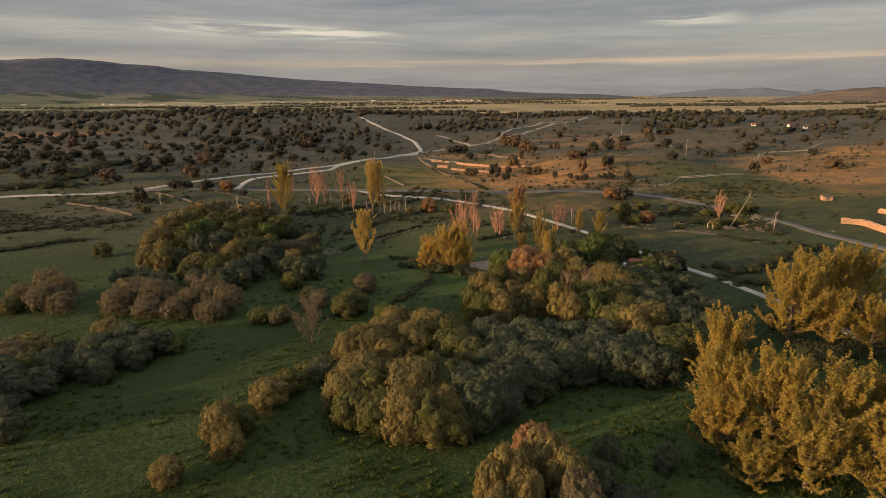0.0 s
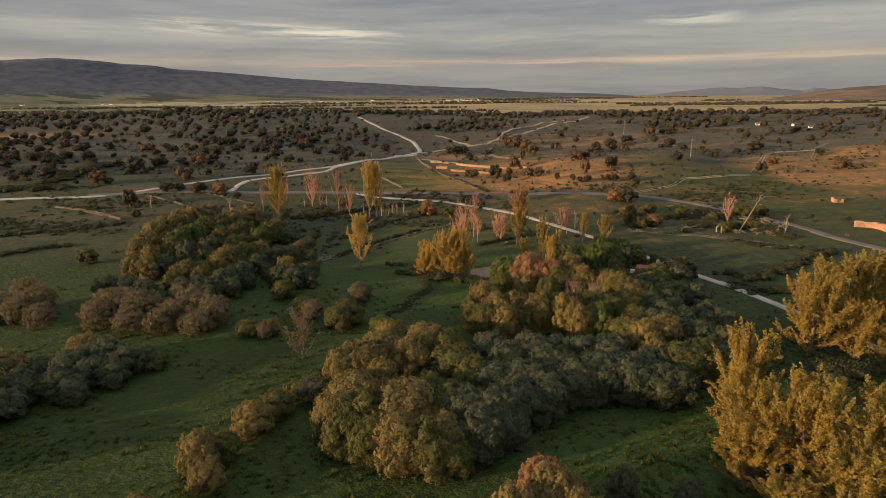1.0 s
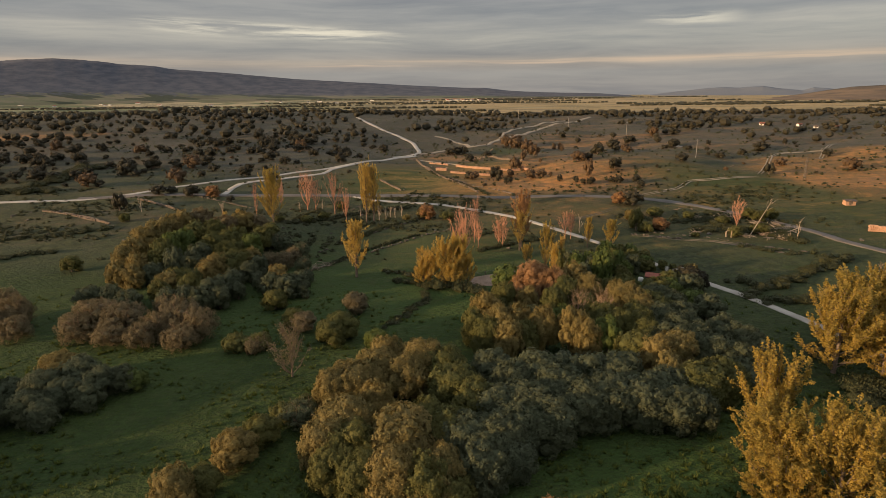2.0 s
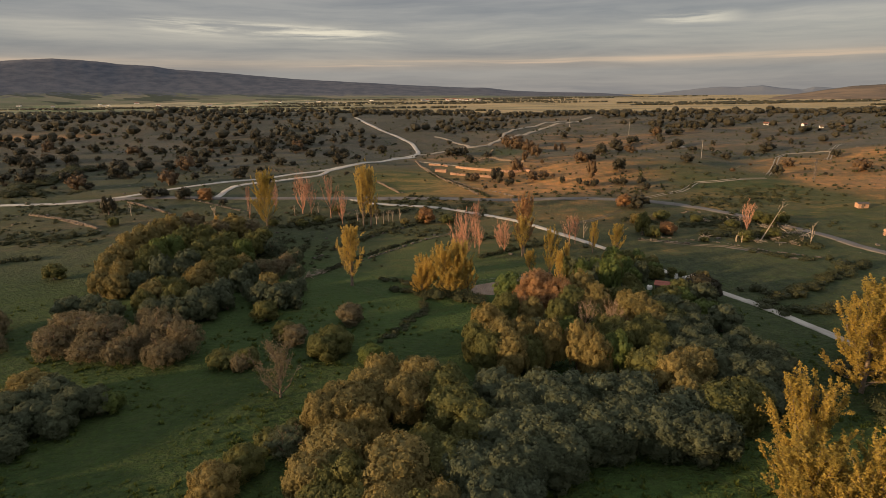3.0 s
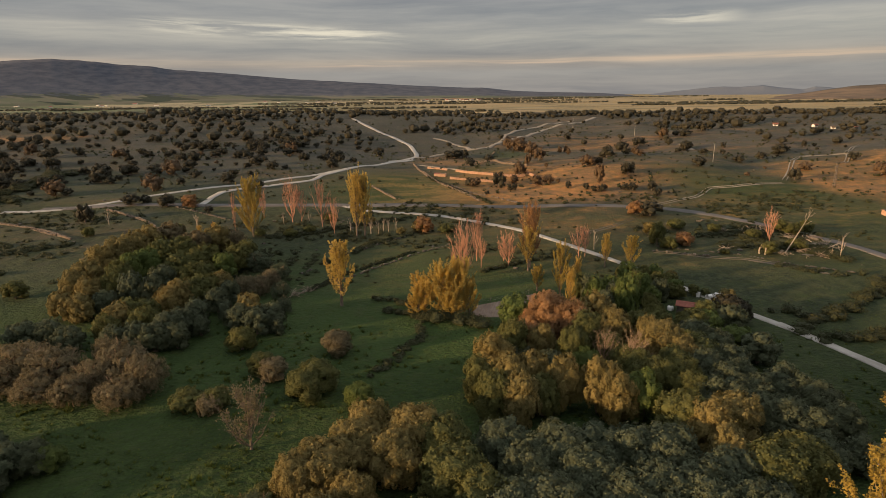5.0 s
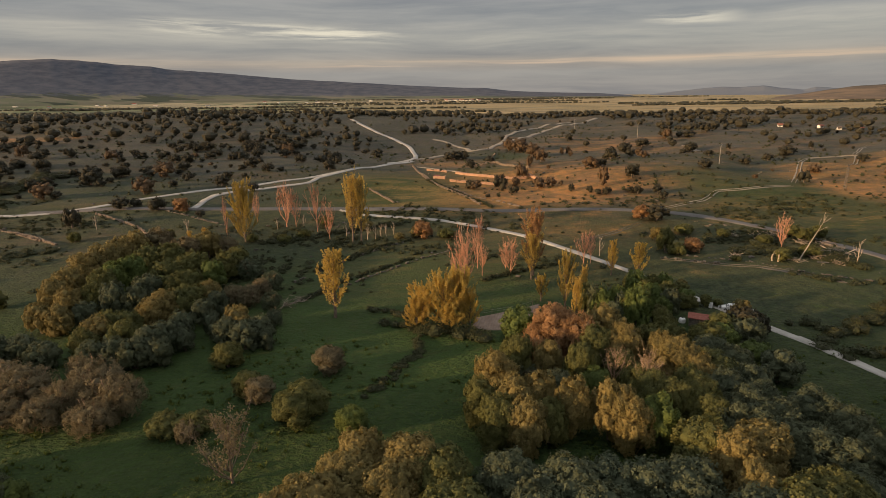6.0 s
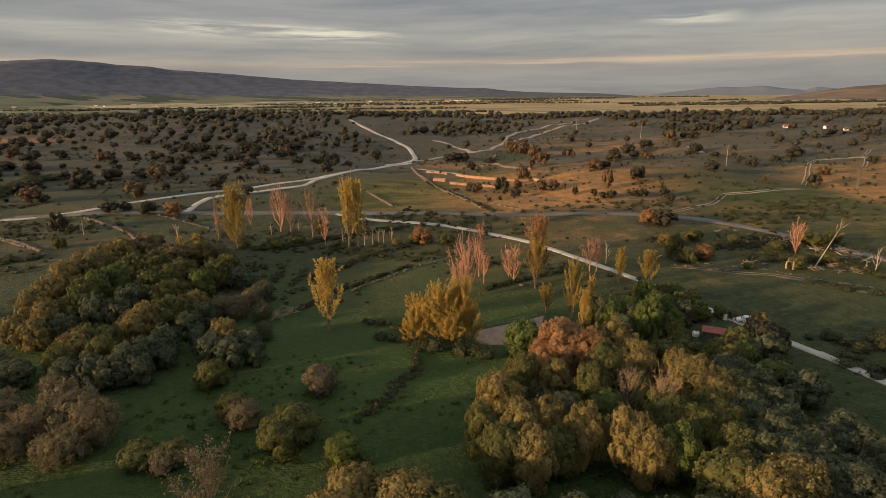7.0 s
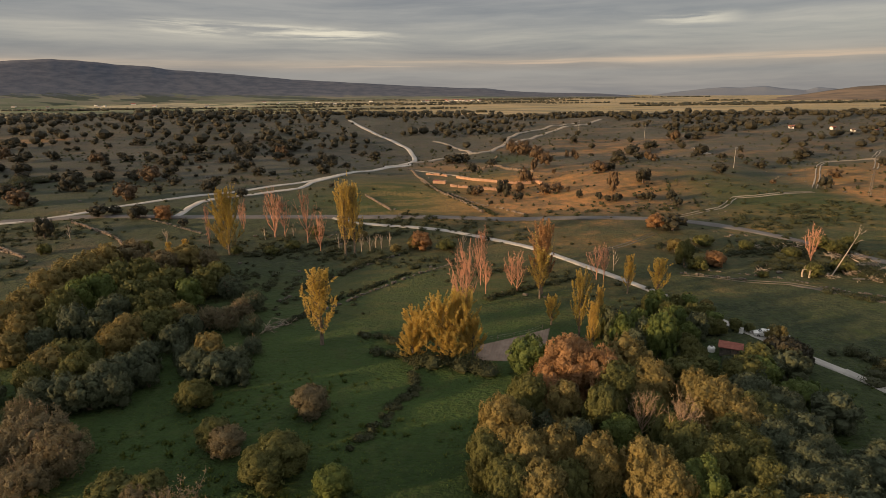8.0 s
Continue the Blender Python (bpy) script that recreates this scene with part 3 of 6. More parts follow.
def grand_poplar(x, y, r, h, mat=GOLD):
    a, c = GRAND[turns.integers(len(GRAND))]
    ob = grown("broad_poplar", "broad " + LEAF_WORDS[mat.name] + " poplar with feathery upswept boughs", "tree", "broad poplars", x, y, 1.0, (("trunk", a, None), ("crown", c, mat)))
    ob.scale = (r / 4.5, r / 4.5, h / 15.5)


def bare_tree(x, y, r, h, lean=0.0, mat=None):
    a, b, _ = BARES[turns.integers(len(BARES))]
    ob = grown("bare_tree", "leafless tree with " + ("dry brown" if mat else "pale pinkish") + " bark and fine twigs", "tree", "leafless trees", x, y, 1.0, (("trunk", a, mat), *(("branch", k, mat) for k in b)))
    ob.scale = (r / 3.4, r / 3.4, h / 12.8)
    ob.rotation_euler.y = radians(lean)


def sparse_tree(x, y, r, h, mat=RUST):
    a, b, tips = BARES[turns.integers(len(BARES))]
    c = plume_crown(np.random.default_rng(44), tips, 1500, 0.15, 0.3, mat)
    ob = grown("thinning_tree", "half-bare tree with sparse " + LEAF_WORDS[mat.name] + " leaves", "tree", "thinning trees", x, y, 1.0, (("trunk", a, BARK), *(("branch", k, BARK) for k in b), ("crown", c, mat)))
    ob.scale = (r / 3.4, r / 3.4, h / 12.8)


def stub(x, y, h):
    a, b, _ = STUBS[turns.integers(len(STUBS))]
    ob = grown("dead_sapling", "thin dead sapling standing in rough grass", "tree", "dead saplings", x, y, h / 5.2, (("trunk", a, None), *(("branch", k, None) for k in b)))


def spline(points, step):
    """Points at even steps along a smooth line through the given ones."""
    p = np.array(points, float)
    p = np.vstack((2 * p[0] - p[1], p, 2 * p[-1] - p[-2]))
    out = []
    for i in range(1, len(p) - 2):
        n = max(1, int(np.linalg.norm(p[i + 1] - p[i]) / step))
        for k in range(n):
            u = k / n
            out.append(0.5 * (2 * p[i] + (p[i + 1] - p[i - 1]) * u + (2 * p[i - 1] - 5 * p[i] + 4 * p[i + 1] - p[i + 2]) * u * u + (3 * p[i] - p[i - 1] - 3 * p[i + 1] + p[i + 2]) * u ** 3))
    return np.array(out + [p[-2]])


def lane(name, label, points, width, mat, lift=0.12, step=4.0, ragged=0.25, seed=1, gauge=0.0):
    """A road: a cambered strip that follows the land, with uneven edges and a skirt; or, with a gauge, two wheel ruts."""
    g = np.random.default_rng(seed)
    p = spline(points, step)
    d = np.gradient(p, axis=0)
    d /= np.linalg.norm(d, axis=1)[:, None] + 1e-9
    side = np.stack((d[:, 1], -d[:, 0]), 1)
    verts, faces = [], []
    last = len(p) - 1
    for shift in ((-gauge / 2, gauge / 2) if gauge else (0.0,)):
        base = len(verts)
        for i, (q, s) in enumerate(zip(p, side)):
            slim = min(1.0, 0.15 + 0.3 * min(i, last - i)) if gauge or ragged > 0.5 else 1.0
            slim *= g.uniform(0.55, 1.15) if gauge else 1.0
            for u, z in ((-1.08, -0.3), (-1, 0.0), (-0.5, 0.03), (0, 0.07), (0.5, 0.03), (1, 0.0), (1.08, -0.3)):
                w = shift + slim * (width / 2 * u + (g.uniform(-ragged, ragged) * min(1, width / 4) if abs(u) >= 1 else 0))
                x, y = q + s * w
                verts.append((x, y, float(height(x, y)) + lift + z))
        faces += [(base + i * 7 + k, base + (i + 1) * 7 + k, base + (i + 1) * 7 + k + 1, base + i * 7 + k + 1) for i in range(last) for k in range(6)]
    return tagged(new(name, solid(name, verts, faces, mat, True)), label, "road", kind="structure")


def stone_wall(label, points, tall=0.9, thick=0.6, mat=None, seed=1, gaps=0.12):
    """A dry-stone wall of loose uneven stones laid in courses."""
    g = np.random.default_rng(seed)
    s = Shape()
    p = spline(points, 0.5)
    courses = max(2, int(tall / 0.26))
    for i in range(len(p) - 1):
        if g.uniform() < gaps:
            continue
        d = p[i + 1] - p[i]
        a = math.atan2(d[1], d[0])
        wear = 0.5 + 0.5 * math.sin(i / 9.0 + seed) * math.sin(i / 4.1 + 2 * seed)
        here = courses - int(g.uniform() < 0.35) - int(g.uniform() < 0.5 * wear * (gaps > 0.05))
        z = float(height(*p[i])) - 0.1
        for k in range(here):
            t = tall / courses
            s.box(-0.29, -thick / 2, 0, 0.29, thick / 2, t * 1.05, 0.1, g, a + g.uniform(-0.3, 0.3), (p[i][0], p[i][1], z + k * t))
    return tagged(new("stone_wall", s.mesh("stone_wall", mat or STONE)), label, "wall", "field walls")


def hedge(label, points, wide=2.0, tall=1.5, mat=None, seed=1, density=9):
    """A rough line of brambles and low bushes."""
    g = np.random.default_rng(seed)
    s = Shape()
    for q in spline(points, min(1.3, wide * 0.35)):
        x, y = q + g.normal(0, wide * 0.22, 2)
        r = wide * 0.5 * g.uniform(0.5, 1.1)
        t = tall * g.uniform(0.5, 1.1)
        if g.uniform() < 0.1:
            continue
        z = float(height(x, y))
        s.blob(g, (x, y, z + t * 0.25), r * 0.75, 4, 6, t / r * 0.6, 0.3)
        w = ways(g, int(density * 4 + 40 * r * r), 0.0)
        s.leaves(g, np.array((x, y, z + t * 0.25)) + w * (r, r, t * 0.7) * g.uniform(0.75, 1.2, (len(w), 1)), w, 0.16, 0.6)
    return tagged(new("hedge", s.mesh("hedge", mat or HEDGE)), label, "hedge", "hedges")


# ---- the land ----
def steps(stops):
    out = [stops[0][0]]
    for (a, s0), (b, s1) in zip(stops, stops[1:]):
        while out[-1] < b:
            u = (out[-1] - a) / (b - a)
            out.append(out[-1] + s0 + (s1 - s0) * u)
    return np.array(out)


def make_ground():
    xs = steps(((-4200, 220), (-1000, 60), (-320, 6), (-150, 3.2), (170, 3.2), (400, 6), (1000, 60), (4200, 220)))
    ys = steps(((-1500, 200), (-100, 20), (30, 3.2), (260, 3.2), (460, 5), (760, 8), (1300, 50), (4990, 160)))
    gx, gy = np.meshgrid(xs, ys)
    z = height(gx, gy)
    me = bpy.data.meshes.new("ground")
    nx, ny = len(xs), len(ys)
    i = np.arange((nx) * (ny)).reshape(ny, nx)
    quads = np.stack((i[:-1, :-1], i[:-1, 1:], i[1:, 1:], i[1:, :-1]), -1).reshape(-1, 4)
    me.from_pydata(np.stack((gx, gy, z), -1).reshape(-1, 3).tolist(), [], quads.tolist())
    wob = 9 * np.sin(gx / 37) * np.sin(gy / 29 + 1) + 4 * np.sin(gx / 13 + gy / 19)
    wob2 = np.sin(gx / 23 + gy / 61) * np.sin(gy / 11 + np.sin(gx / 40))
    lush = 1 - 0.58 * ease(165, 245, gy + wob - 0.18 * np.clip(gx, -200, 0) - 40 * ease(90, 160, gx)) - 0.42 * ease(255, 330, gy + wob - 80 * ease(110, 220, gx))
    lush = lush - 0.25 * hump(gx, gy, -110, 205, 40, 22, 1.0) - 1.1 * ease(150, 182, gx + wob) * ease(222, 240, gy + 0.5 * wob) + 1.1 * hump(gx, gy, -12, 285, 26, 26, 1.0) + 0.8 * hump(gx, gy, 24, 322, 14, 10, 1.0) + 0.7 * hump(gx, gy, 41, 380, 12, 12, 1.0) + 0.5 * ease(90, 112, gx) * ease(218, 232, gy) * (1 - ease(288, 315, gy)) - 0.9 * hump(gx, gy, 38, 274, 28, 18, 1.0) - 0.4 * hump(gx, gy, 54, 314, 34, 18, 1.0)
    lush = lush - 0.12 * ease(58, 72, gx) * ease(118, 134, gy) * (1 - ease(205, 215, gy))
    # Dry-grass mask; its patches also paint where the low sun strikes.
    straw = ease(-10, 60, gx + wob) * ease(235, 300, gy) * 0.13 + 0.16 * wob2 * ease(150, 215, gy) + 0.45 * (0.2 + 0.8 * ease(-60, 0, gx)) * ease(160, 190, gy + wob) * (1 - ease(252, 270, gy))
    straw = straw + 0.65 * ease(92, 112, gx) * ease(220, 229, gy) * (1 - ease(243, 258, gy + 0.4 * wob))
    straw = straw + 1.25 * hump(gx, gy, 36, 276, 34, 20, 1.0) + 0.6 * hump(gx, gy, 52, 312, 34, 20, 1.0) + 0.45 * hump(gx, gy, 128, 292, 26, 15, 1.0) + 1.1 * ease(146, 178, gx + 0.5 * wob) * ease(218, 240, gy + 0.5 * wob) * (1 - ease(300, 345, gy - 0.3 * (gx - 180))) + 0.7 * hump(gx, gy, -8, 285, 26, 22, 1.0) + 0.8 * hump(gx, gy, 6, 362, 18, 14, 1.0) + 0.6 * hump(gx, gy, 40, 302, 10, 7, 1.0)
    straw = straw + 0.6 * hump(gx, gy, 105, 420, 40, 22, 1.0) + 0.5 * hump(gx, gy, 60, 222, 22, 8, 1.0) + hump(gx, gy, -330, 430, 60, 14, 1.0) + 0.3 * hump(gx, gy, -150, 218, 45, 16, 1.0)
    far = ease(700, 900, gy)
    fresh = 0.75 * ease(112, 140, gy + wob) * ease(-75, -25, gx + wob) * (1 - ease(32, 52, gx) * (1 - ease(168, 185, gy))) * (1 - ease(165, 190, gy - 24 * (1 - ease(25, 50, gx)))) + 1.1 * hump(gx, gy, 34, 76, 16, 14, 1.0)
    scrub = (ease(150, 185, gy + wob + 18 * ease(40, 70, gx)) * (1 - 0.6 * hump(gx, gy, -15, 188, 45, 25, 1.0)) + 0.7 * hump(gx, gy, 66, 140, 18, 30, 1.0)) * (1 - ease(245, 262, gy)) * (0.75 + 0.25 * wob2) + (0.12 + 0.3 * ease(60, 95, gx + wob)) * ease(262, 285, gy) * (1 - ease(330, 380, gy))
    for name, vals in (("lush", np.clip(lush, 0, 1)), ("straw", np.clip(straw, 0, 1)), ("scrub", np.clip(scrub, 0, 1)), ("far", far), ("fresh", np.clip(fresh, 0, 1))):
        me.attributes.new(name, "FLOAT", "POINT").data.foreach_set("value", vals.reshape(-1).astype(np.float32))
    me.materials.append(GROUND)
    me.polygons.foreach_set("use_smooth", [True] * len(me.polygons))
    me.update()
    tagged(new("ground", me), "dark green meadow rising to dry brown pasture and far plain", "ground", kind="structure")


make_ground()


def ridge(name, label, crest, mat, foot, depth, rough, seed):
    """A distant range: a long slope with spurs, whose crest runs through (bearing, distance, height) stops."""
    g = np.array(crest, float)
    b = np.linspace(g[0, 0], g[-1, 0], 460)
    dist, top = np.interp(b, g[:, 0], g[:, 1]), np.interp(b, g[:, 0], g[:, 2])
    k = np.ones(7) / 7
    top = np.convolve(np.pad(top, 3, "edge"), k, "valid")
    verts, rows = [], 18
    for i, (a, d, t) in enumerate(zip(b, dist, top)):
        for j in range(rows):
            u = j / (rows - 1)
            r = d - depth * (1 - u)
            spur = noise.noise(Vector((a * 11 + seed + u * 1.5, u * 2.2, seed))) * 0.6 + noise.noise(Vector((a * 30 + seed - u * 6, u * 9, 3))) * 0.12
            z = foot + (t - foot) * (u ** 1.4) * (1 + rough * spur * (1.2 - u)) + (t - foot) * rough * 0.07 * noise.noise(Vector((a * 45, 7, seed))) * u + (t - foot) * u ** 4 * (0.03 * noise.noise(Vector((a * 32, 3, seed))) + 0.007 * noise.noise(Vector((a * 120, 5, seed))))
            verts.append((math.sin(a) * r, math.cos(a) * r, z if j else foot - 25))
        verts.append((math.sin(a) * (d + 60), math.cos(a) * (d + 60), foot - 25))
    m = rows + 1
    faces = [(i * m + j, (i + 1) * m + j, (i + 1) * m + j + 1, i * m + j + 1) for i in range(len(b) - 1) for j in range(m - 1)]
    me = solid(name, verts, faces, mat, True)
    me.attributes.new("rise", "FLOAT", "POINT").data.foreach_set("value", np.tile(np.append(np.linspace(0, 1, rows), 1), len(b)).astype(np.float32))
    tagged(new(name, me), label, "mountain", kind="structure")


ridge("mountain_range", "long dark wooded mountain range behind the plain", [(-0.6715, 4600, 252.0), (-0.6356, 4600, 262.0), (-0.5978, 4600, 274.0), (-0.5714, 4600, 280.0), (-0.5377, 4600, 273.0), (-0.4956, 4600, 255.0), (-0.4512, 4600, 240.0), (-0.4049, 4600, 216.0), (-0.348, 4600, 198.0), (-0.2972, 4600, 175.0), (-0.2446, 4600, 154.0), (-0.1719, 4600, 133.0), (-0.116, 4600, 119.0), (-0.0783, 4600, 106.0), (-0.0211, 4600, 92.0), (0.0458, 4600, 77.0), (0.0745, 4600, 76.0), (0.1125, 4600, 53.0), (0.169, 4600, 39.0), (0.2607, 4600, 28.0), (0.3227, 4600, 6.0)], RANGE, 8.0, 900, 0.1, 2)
ridge("blue_mountains", "distant mountains with blue haze in their colour", [(0.3398, 4850, 12.0), (0.3814, 4850, 36.0), (0.4137, 4850, 52.0), (0.4451, 4850, 62.0), (0.4684, 4850, 57.0), (0.4982, 4850, 68.0), (0.5205, 4850, 51.0), (0.5494, 4850, 35.0), (0.5626, 4850, 55.0), (0.5832, 4850, 45.0), (0.6035, 4850, 30.0)], HAZE_BLUE, 8.0, 500, 0.4, 5)
ridge("tawny_hill", "low tawny hill lit by evening sun", [(0.4855, 3600, -5.0), (0.5221, 3600, 7.0), (0.55, 3600, 21.0), (0.5768, 3600, 38.0), (0.6028, 3600, 51.0), (0.628, 3600, 58.0), (0.6643, 3600, 65.0)], TAWNY, 2.0, 700, 0.5, 9)

# ---- roads ----
lane("gravel_road_1", "pale gravel road climbing across the pasture", [(-189.4, 240.5), (-157.7, 244.1), (-138.2, 249.1), (-126.1, 255.4), (-116.3, 265.8), (-95.6, 279.8), (-58.4, 305.2), (-34.6, 339.6), (-19.1, 366.1)], 2.4, GRAVEL, 0.14)
lane("gravel_road_2", "pale gravel road bending up the oak hill", [(-28.8, 352.2), (-19.7, 364.3), (-14.7, 374.4), (-15.1, 395.7), (-20.0, 427.2), (-29.8, 449.3), (-42.8, 473.5), (-52.9, 491.0), (-63.2, 510.3), (-77.2, 551.1)], 2.7, GRAVEL, 0.22, seed=2)
lane("gravel_road_3", "pale gravel road curving down to the asphalt", [(-15.3, 364.8), (-33.4, 341.2), (-48.4, 314.8), (-56.1, 302.8), (-58.3, 291.3), (-70.7, 285.1), (-84.2, 277.8), (-91.1, 270.1), (-92.3, 262.6), (-92.0, 257.0), (-92.2, 252.2)], 2.5, GRAVEL, 0.18, seed=3)
lane("asphalt_road", "worn grey asphalt road crossing the pasture", [(-151.2, 247.6), (-130.7, 249.2), (-90.6, 251.3), (-64.6, 250.7), (-35.5, 253.5), (1.4, 250.4), (43.2, 246.4), (73.7, 244.8), (84.2, 242.3), (95.9, 235.2), (107.7, 223.8), (112.6, 217.9), (123.7, 200.7), (126.9, 187.9), (132.0, 176.1), (135.8, 167.7), (140.4, 158.1)], 3.7, ASPHALT, 0.16, seed=4)
lane("gravel_road_4", "white gravel road running beside the meadow", [(-37.4, 252.5), (-26.6, 246.3), (1.3, 236.5), (21.3, 223.6), (30.2, 215.1), (42.2, 198.6), (50.7, 186.4), (57.1, 175.5), (68.1, 151.9), (71.2, 145.1), (73.6, 139.5)], 2.0, GRAVEL, 0.14, seed=5)
lane("gravel_road_5", "white gravel road running on beside the poplars", [(71.1, 146.1), (77.4, 127.2), (81.8, 109.6), (83.7, 98.3)], 2.0, GRAVEL, 0.16, seed=6)
lane("dirt_track_1", "pale dirt track winding over the rise", [(-14.2, 369.2), (6.7, 399.4), (26.6, 403.6), (44.6, 444.8), (60.2, 465.1), (82.3, 503.8), (113.5, 536.4), (144.4, 577.9)], 3.0, DIRT, 0.25, seed=7)
lane("dirt_track_2", "faint dirt track looping through dry grass", [(44.2, 445.1), (49.3, 469.6), (65.0, 503.1), (85.1, 522.2), (118.5, 560.7)], 2.6, DIRT, 0.25, seed=8)
lane("dirt_track_3", "faint dirt spur joining the track", [(-4.8, 458.3), (5.5, 453.5), (12.4, 432.6), (18.6, 400.8)], 2.6, DIRT, 0.25, seed=9)
lane("dirt_track_4", "narrow pale track crossing the green field", [(81.4, 247.3), (92.2, 252.2), (100.6, 255.4), (105.5, 260.2), (110.9, 266.2), (119.9, 267.3), (145.6, 274.4)], 0.55, DIRT, 0.12, seed=10, gauge=1.5)
lane("dirt_track_5", "narrow pale track along the field edge", [(148.8, 279.3), (164.1, 301.2), (174.3, 317.1), (189.3, 337.4), (204.8, 341.8), (218.0, 342.5), (212.1, 331.7), (194.2, 309.0)], 0.6, DIRT, 0.14, seed=11, gauge=1.5)
lane("dirt_track_6", "narrow pale track over the far field", [(218.0, 342.5), (241.8, 370.5), (251.9, 379.1)], 0.6, DIRT, 0.14, seed=12, gauge=1.5)
lane("dirt_track_7", "rutted dirt strip with rubble beside the field", [(62.5, 195.4), (69.9, 193.8), (77.2, 190.6), (87.0, 188.5), (92.4, 185.0), (98.2, 180.6), (101.3, 176.5)], 0.5, RUTS, 0.06, seed=13, gauge=1.4, step=2.5)
lane("dirt_track_10", "broad dull strip of rutted earth and rubble", [(85.6, 188.5), (90.6, 185.4), (95.4, 182.4), (98.8, 179.6), (103.0, 174.9)], 2.2, RUTS, 0.03, seed=16, ragged=1.1, step=2.0)
lane("dirt_track_8", "short pale dirt track on the slope", [(153.4, 402.1), (150.0, 385.1), (151.0, 376.3)], 3.0, DIRT, 0.2, seed=14)
lane("dirt_track_9", "orange dirt path through rough grass", [(42.4, 211.2), (52.0, 216.8), (60.8, 223.3), (68.3, 229.8)], 0.45, RUTS, 0.06, seed=15, gauge=1.3, step=2.5)
lane("dirt_track_11", "narrow pinkish dirt path leading to the ruined pens", [(-12.0, 343.6), (-3.8, 338.1), (3.5, 331.6), (9.6, 325.4), (19.3, 310.6), (29.3, 303.7)], 1.5, DIRT, 0.12, seed=21)

# ---- poplars beside the camera path ----
grand_poplar(42.6, 79.0, 4.8, 15.4)
grand_poplar(40.0, 73.0, 5.4, 12.0)
grand_poplar(44.0, 67.5, 4.8, 14.4)
grand_poplar(51.0, 64.5, 5.4, 13.8)
grand_poplar(48.5, 73.0, 5.0, 11.0)
grand_poplar(45.0, 60.5, 4.8, 10.5)
grand_poplar(37.6, 67.5, 4.6, 9.0)
grand_poplar(57.5, 66.0, 5.2, 13.0)
grand_poplar(53.0, 57.0, 5.0, 10.5)
grand_poplar(38.5, 61.0, 3.8, 6.5)
grand_poplar(77.5, 113.5, 6.0, 14.4)
grand_poplar(68.0, 103.5, 6.4, 15.2)
grand_poplar(84.0, 116.0, 6.2, 14.5)
grand_poplar(92.0, 119.0, 5.8, 14.0)
grand_poplar(80.0, 97.5, 5.0, 10.6)
grand_poplar(74.6, 101.0, 4.8, 11.0)
bare_tree(89.0, 121.5, 3.0, 15.0, 0.0, TWIG)
bare_tree(96.0, 123.0, 2.6, 14.5, 0.0, TWIG)

# ---- the willow thicket nearest to the start ----
willow(-14.2, 94.9, 4.6, 7.5, AMBER)
willow(-17.0, 92.8, 3.0, 7.5, AMBER)
willow(-10.9, 99.5, 4.3, 7.5, AMBER)
willow(-9.6, 103.3, 3.7, 8.0, AMBER)
willow(-5.9, 97.1, 3.7, 7.5, AMBER)
willow(-3.3, 101.7, 4.3, 8.0, AMBER)
willow(0.5, 100.2, 3.9, 7.5, OLIVE)
willow(2.1, 93.1, 5.0, 7.5, OLIVE)
willow(-13.3, 84.5, 4.2, 7.5, AMBER)
willow(-15.4, 78.6, 3.4, 7.0, AMBER)
willow(-11.5, 78.0, 3.7, 7.5, OLIVE)
willow(-13.6, 74.8, 3.0, 6.0, OLIVE)
willow(-9.7, 73.1, 3.0, 6.5, OLIVE)
willow(-5.4, 79.7, 5.3, 8.5, AMBER)
willow(-1.9, 83.7, 3.3, 7.5, OLIVE)
willow(-5.8, 72.0, 3.7, 7.5, AMBER)
willow(-5.7, 71.5, 3.3, 6.0, AMBER)
willow(-1.7, 71.0, 3.4, 7.5, OLIVE)
willow(-0.0, 72.8, 2.9, 7.5, AMBER)
willow(-1.1, 70.8, 3.3, 5.5, AMBER)
willow(1.5, 70.4, 2.7, 5.0, OLIVE)
willow(4.9, 74.1, 3.7, 7.5, GREY)
willow(8.7, 77.4, 3.8, 6.0, GREY)
willow(5.5, 74.0, 3.0, 5.0, GREY)
willow(3.5, 79.5, 3.7, 7.5, GREY)
willow(7.8, 86.3, 4.3, 7.5, GREY)
willow(7.6, 78.9, 3.7, 7.5, GREY)
willow(15.0, 97.0, 5.2, 7.5, GREY)
willow(12.3, 87.6, 4.8, 7.5, GREY)
willow(14.8, 83.8, 4.2, 7.5, GREY)
willow(20.4, 88.1, 4.8, 7.5, GREY)
willow(21.5, 87.8, 4.1, 6.5, GREY)
willow(8.2, 99.8, 3.9, 7.0, GREY)
willow(5.0, 88.5, 4.1, 7.5, OLIVE)
willow(10.4, 93.5, 3.6, 7.5, GREY)
willow(17.5, 92.6, 4.2, 7.5, GREY)
willow(20.1, 98.2, 4.4, 7.0, GREY)
willow(9.8, 81.2, 3.6, 7.5, GREY)
willow(1.3, 81.3, 3.6, 7.5, OLIVE)
willow(24.8, 89.0, 4.3, 7.5, GREY)
willow(29.5, 88.9, 4.3, 7.5, GREY)
willow(34.0, 87.9, 3.9, 6.5, GREY)
willow(36.9, 87.8, 3.2, 6.0, GREY)
willow(28.7, 96.8, 4.8, 7.5, GREY)
willow(23.7, 96.9, 4.6, 7.5, GREY)
willow(34.6, 92.6, 4.4, 7.0, GREY)
willow(39.5, 93.1, 4.4, 7.5, OLIVE)

willow(-9.6, 88.8, 3.0, 7.5, AMBER)
willow(-11.6, 84.1, 2.8, 7.0, AMBER)

